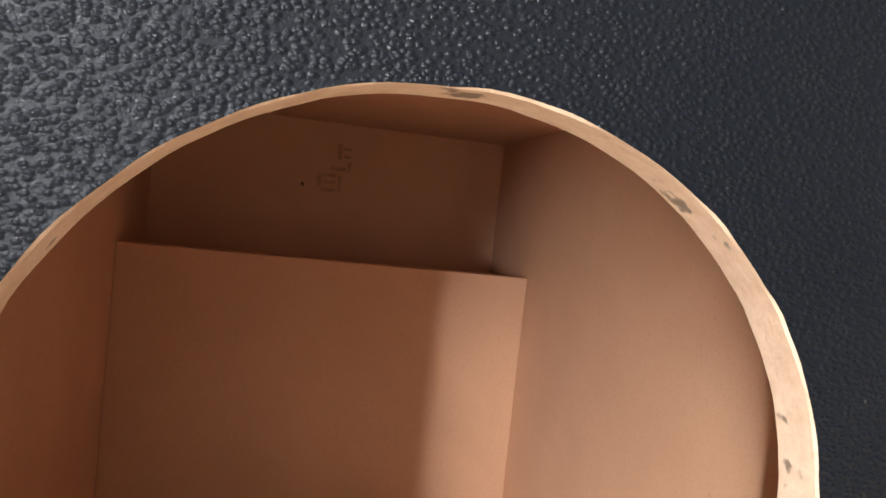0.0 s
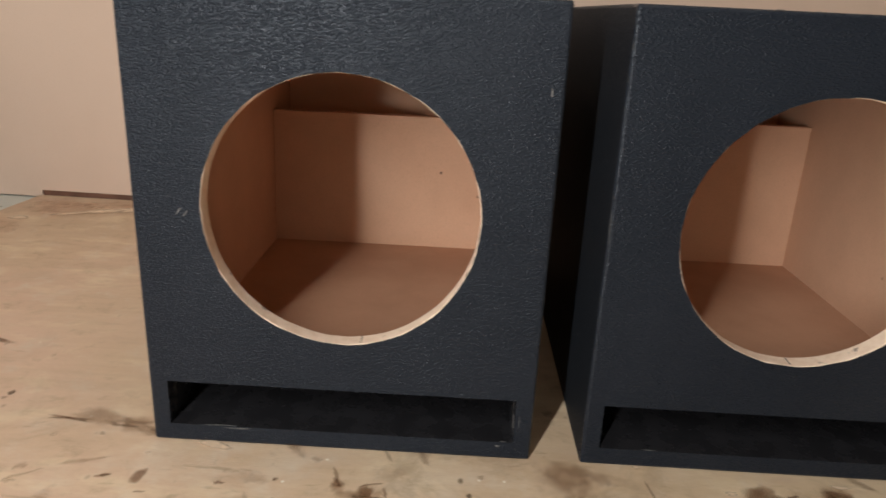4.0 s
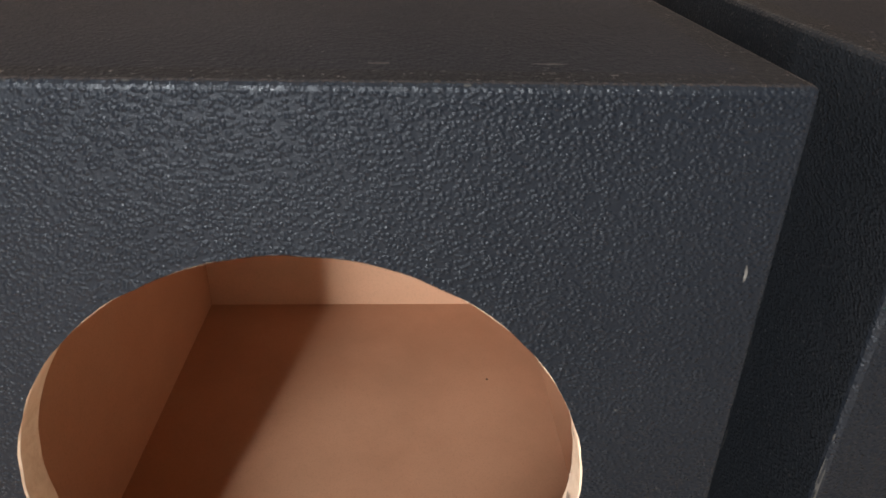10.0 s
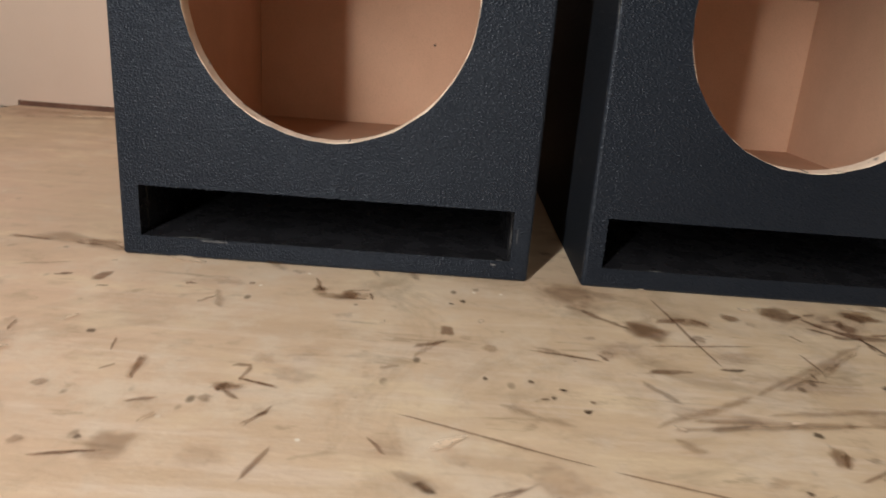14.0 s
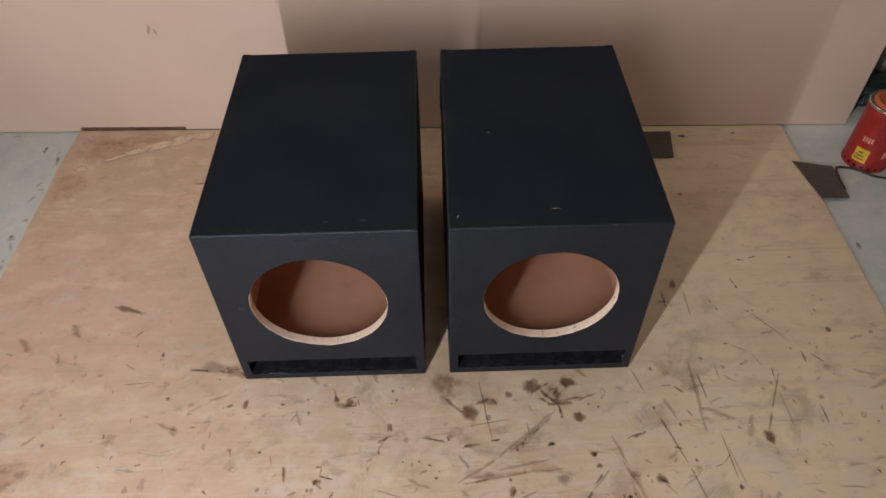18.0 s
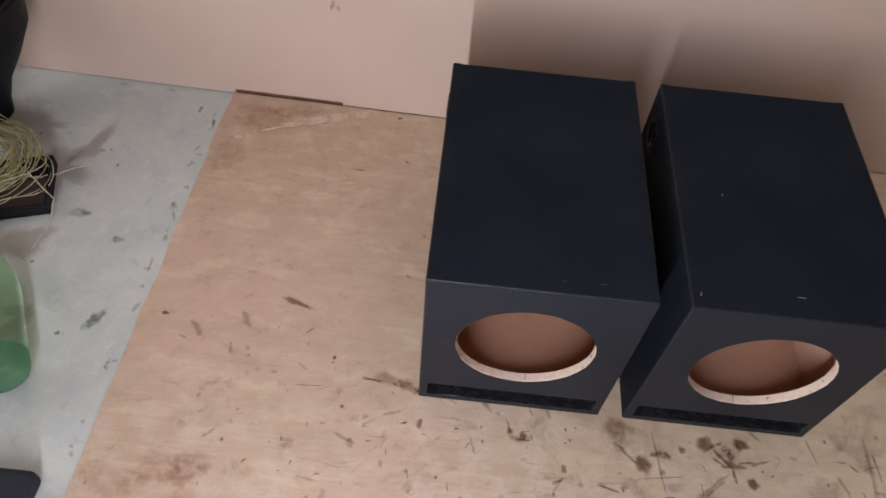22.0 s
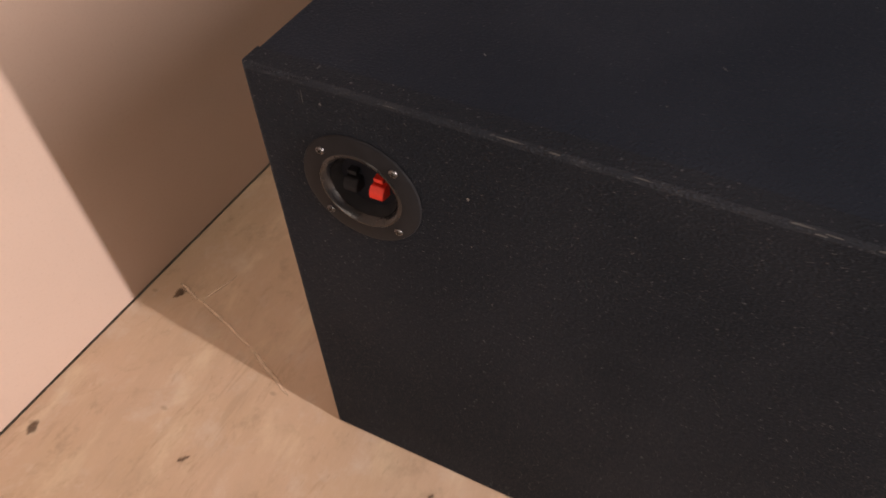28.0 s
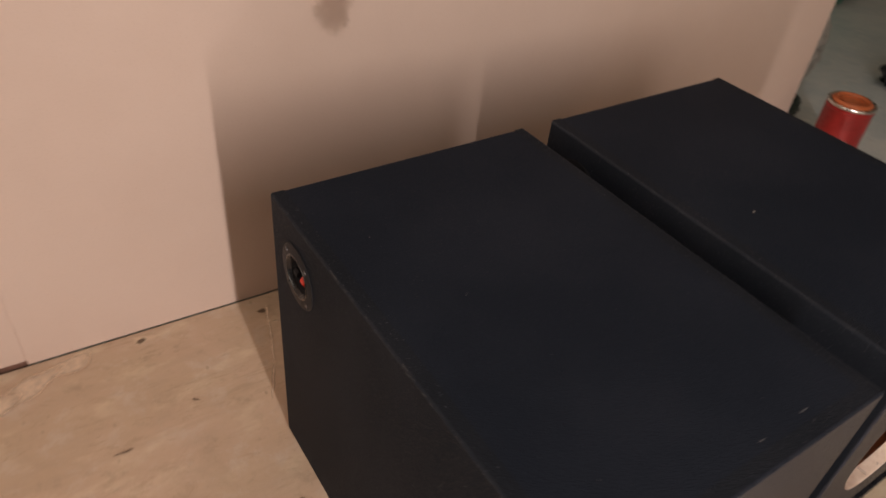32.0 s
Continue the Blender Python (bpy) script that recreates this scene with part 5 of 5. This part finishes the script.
# ---------------------------------------------------------------- bags behind the boards' end
def lump(name, at, size, material, label, category, seed, folds=0.16):
    """A slumped, creased bag."""
    bm = bmesh.new()
    bmesh.ops.create_icosphere(bm, subdivisions=5, radius=1.0)
    for v in bm.verts:
        p = v.co.copy()
        q = 1 + folds * noise.noise(p * 1.7 + Vector((seed, 0, 0))) + folds * 0.5 * abs(noise.noise(p * 4.3 + Vector((0, seed, 0)))) + folds * 0.25 * noise.noise(p * 11)
        p = p * q
        v.co = Vector((p.x * size[0], p.y * size[1], max(p.z, -0.8) * size[2]))
    low = min(v.co.z for v in bm.verts)
    bmesh.ops.translate(bm, verts=bm.verts, vec=(at[0], at[1], at[2] - low))
    return tagged(part(name, bm, material, smooth=True), label, category)


lump("plastic_bag", (1.235, 0.660, -0.005), (0.070, 0.050, 0.030), DARK_SACK, "dark green plastic bag slumped on cement", "bag", 2.0)
lump("film_bag", (1.36, 0.790, -0.005), (0.16, 0.085, 0.11), CLEAR_FILM, "crumpled grey plastic film behind the boards' end", "bag", 5.0, 0.24)
lump("woven_sack", (1.98, 1.12, -0.005), (0.34, 0.16, 0.42), GREEN_SACK, "green woven plastic sack against the wall", "sack", 9.0, 0.12)
lump("cloth_rag", (1.71, 0.615, -0.005), (0.10, 0.036, 0.035), BLACK_RAG, "black rag crumpled on cement beside a wooden batten", "rag", 3.0, 0.3)
lump("refuse_bag", (2.02, 0.455, -0.005), (0.30, 0.105, 0.07), BLACK_RAG, "black plastic bag lying flat on cement", "bag", 7.0, 0.22)


def batten(start, end, wide, high):
    """A sawn length of wood lying on the cement."""
    run = Vector((end[0] - start[0], end[1] - start[1], 0))
    ob = part("wooden_batten", box(0, run.length, -wide / 2, wide / 2, 0, high, 0.0015, 2), BATTEN_WOOD)
    ob.matrix_basis = pose(start[0], start[1], -0.005, 0, 0, math.degrees(math.atan2(run.y, run.x)))
    tagged(ob, "pale sawn wooden batten lying on cement", "batten")


batten((1.564, 0.475), (2.42, 0.81), 0.046, 0.028)


# ---------------------------------------------------------------- clutter on the cement at the other end
def bucket(at):
    tub = thing("bucket", at, 0, "black round-bottomed plastic bucket beside the board, shaped to fit the camera's view", "bucket")
    # foot narrowed so that the outline fits from the camera
    part("wall", lathe([(0.0, 0.002), (0.030, 0.0), (0.038, 0.006), (0.045, 0.035), (0.066, 0.085), (0.104, 0.140), (0.136, 0.195), (0.148, 0.26), (0.144, 0.26), (0.132, 0.195), (0.100, 0.142), (0.060, 0.088), (0.040, 0.036), (0.0, 0.012)], 64), DULL_BLACK, tub, "", True)
    part("rim", lathe([(0.1415, 0.256), (0.149, 0.255), (0.151, 0.261), (0.149, 0.267), (0.1415, 0.267)], 64), DULL_BLACK, tub, "", True)
    return tub


bucket((-0.880, 0.490, -0.005))


def wire_coil(at, loops=46):
    coil = thing("wire_coil", at, 0, "tangled coil of yellow-green wire with loose ends", "wire")
    rnd = random.Random(3)
    for k in range(loops):
        r = rnd.uniform(0.046, 0.100)
        cx, cy = rnd.uniform(-0.012, 0.012), rnd.uniform(-0.012, 0.012)
        z = 0.034 + 0.034 * rnd.random()
        tilt, phase, key = rnd.uniform(-0.22, 0.22), rnd.uniform(0, 6.28), rnd.random() * 40
        pts = []
        for i in range(40):
            a = 2 * math.pi * i / 40
            q = r * (1 + 0.24 * noise.noise((1.3 * math.cos(a) + key, 1.3 * math.sin(a), key)))
            pts.append((cx + q * math.cos(a), cy + q * 0.95 * math.sin(a), z + tilt * q * math.cos(a + phase) + 0.008 * noise.noise((2 * math.cos(a), 2 * math.sin(a), key))))
        part("loop", tube(pts, 0.00095, 5, True), WIRE if k % 5 else PALE_WIRE, coil, "", True)
    for ends in (((0.07, -0.01, 0.04), (0.095, 0.005, 0.02), (0.125, 0.04, 0.006), (0.160, 0.070, 0.002)), ((0.09, -0.01, 0.05), (0.140, -0.042, 0.022), (0.146, -0.091, 0.008), (0.128, -0.158, 0.002)), ((-0.02, 0.03, 0.06), (0.01, -0.01, 0.075), (0.03, -0.05, 0.07), (0.02, -0.07, 0.05))):
        pts = []
        p = [Vector(q) for q in ends]
        for i in range(3):
            for s in range(8):
                pts.append(p[i].lerp(p[i + 1], s / 8) + Vector((0, 0, 0.002 * math.sin(s))))
        pts.append(p[3])
        part("loose_end", tube(pts, 0.0013, 6), PALE_WIRE, coil, "pale loose wire end", True)
    return coil


wire_coil((-0.806, 0.326, -0.005))


def circuit_tray(at):
    tray = thing("junk_tray", at, 18, "dark plastic tray of small parts under wire", "tray")
    part("base", box(-0.075, 0.075, -0.06, 0.06, 0, 0.006, 0.002), BLACK_PLASTIC, tray)
    for x0, x1, y0, y1 in ((-0.075, 0.075, -0.06, -0.056), (-0.075, 0.075, 0.056, 0.06), (-0.075, -0.071, -0.056, 0.056), (0.071, 0.075, -0.056, 0.056)):
        part("side", box(x0, x1, y0, y1, 0.006, 0.026, 0.001, 1), BLACK_PLASTIC, tray)
    part("card", box(-0.05, 0.065, -0.05, 0.02, 0.006, 0.012, 0.001, 1), PURPLE, tray, "dull purple card")
    part("can_part", lathe([(0.0, 0.006), (0.011, 0.006), (0.011, 0.022), (0.009, 0.024), (0.0, 0.024)], 24, "Z", (-0.02, 0.03, 0)), TIN, tray, "small bright metal part", True)
    return tray


circuit_tray((-0.762, 0.302, -0.005))


def bottle(at, turn):
    """A green drink bottle that lies on its side, base towards the room."""
    ob = thing("plastic_bottle", at, turn, "empty green clear plastic bottle lying on cement", "bottle")
    profile = [(0.0, 0.006), (0.012, 0.004), (0.022, 0.0), (0.032, 0.001), (0.040, 0.008), (0.044, 0.022), (0.0445, 0.05), (0.043, 0.07), (0.0445, 0.09), (0.043, 0.11), (0.0445, 0.13), (0.043, 0.165), (0.036, 0.20), (0.024, 0.232), (0.014, 0.25), (0.0135, 0.268), (0.0155, 0.27), (0.0155, 0.273), (0.013, 0.274)]
    part("shell", lathe(profile, 48, "Y", (0, 0, 0.0446)), GREEN_PLASTIC, ob, "", True)
    part("base_cup", lathe([(0.0, 0.0075), (0.012, 0.0055), (0.022, 0.0012), (0.032, 0.0022), (0.0392, 0.0086), (0.0432, 0.022), (0.0437, 0.040)], 48, "Y", (0, 0, 0.0446)), GREEN_DEEP, ob, "deeper green moulded bottle base", True)
    part("cap", lathe([(0.0, 0.290), (0.0135, 0.290), (0.0148, 0.288), (0.0148, 0.275), (0.0, 0.275)], 32, "Y", (0, 0, 0.0446)), GREEN_SACK, ob, "", True)
    return ob


bottle((-0.588, -0.066, -0.005), 30)

# a folded dark cloth at the near end
tagged(part("folded_cloth", box(-0.86, -0.489, -0.46, -0.176, -0.005, 0.030, 0.010, 3), NAVY, smooth=True), "folded dark navy cloth on cement", "cloth")
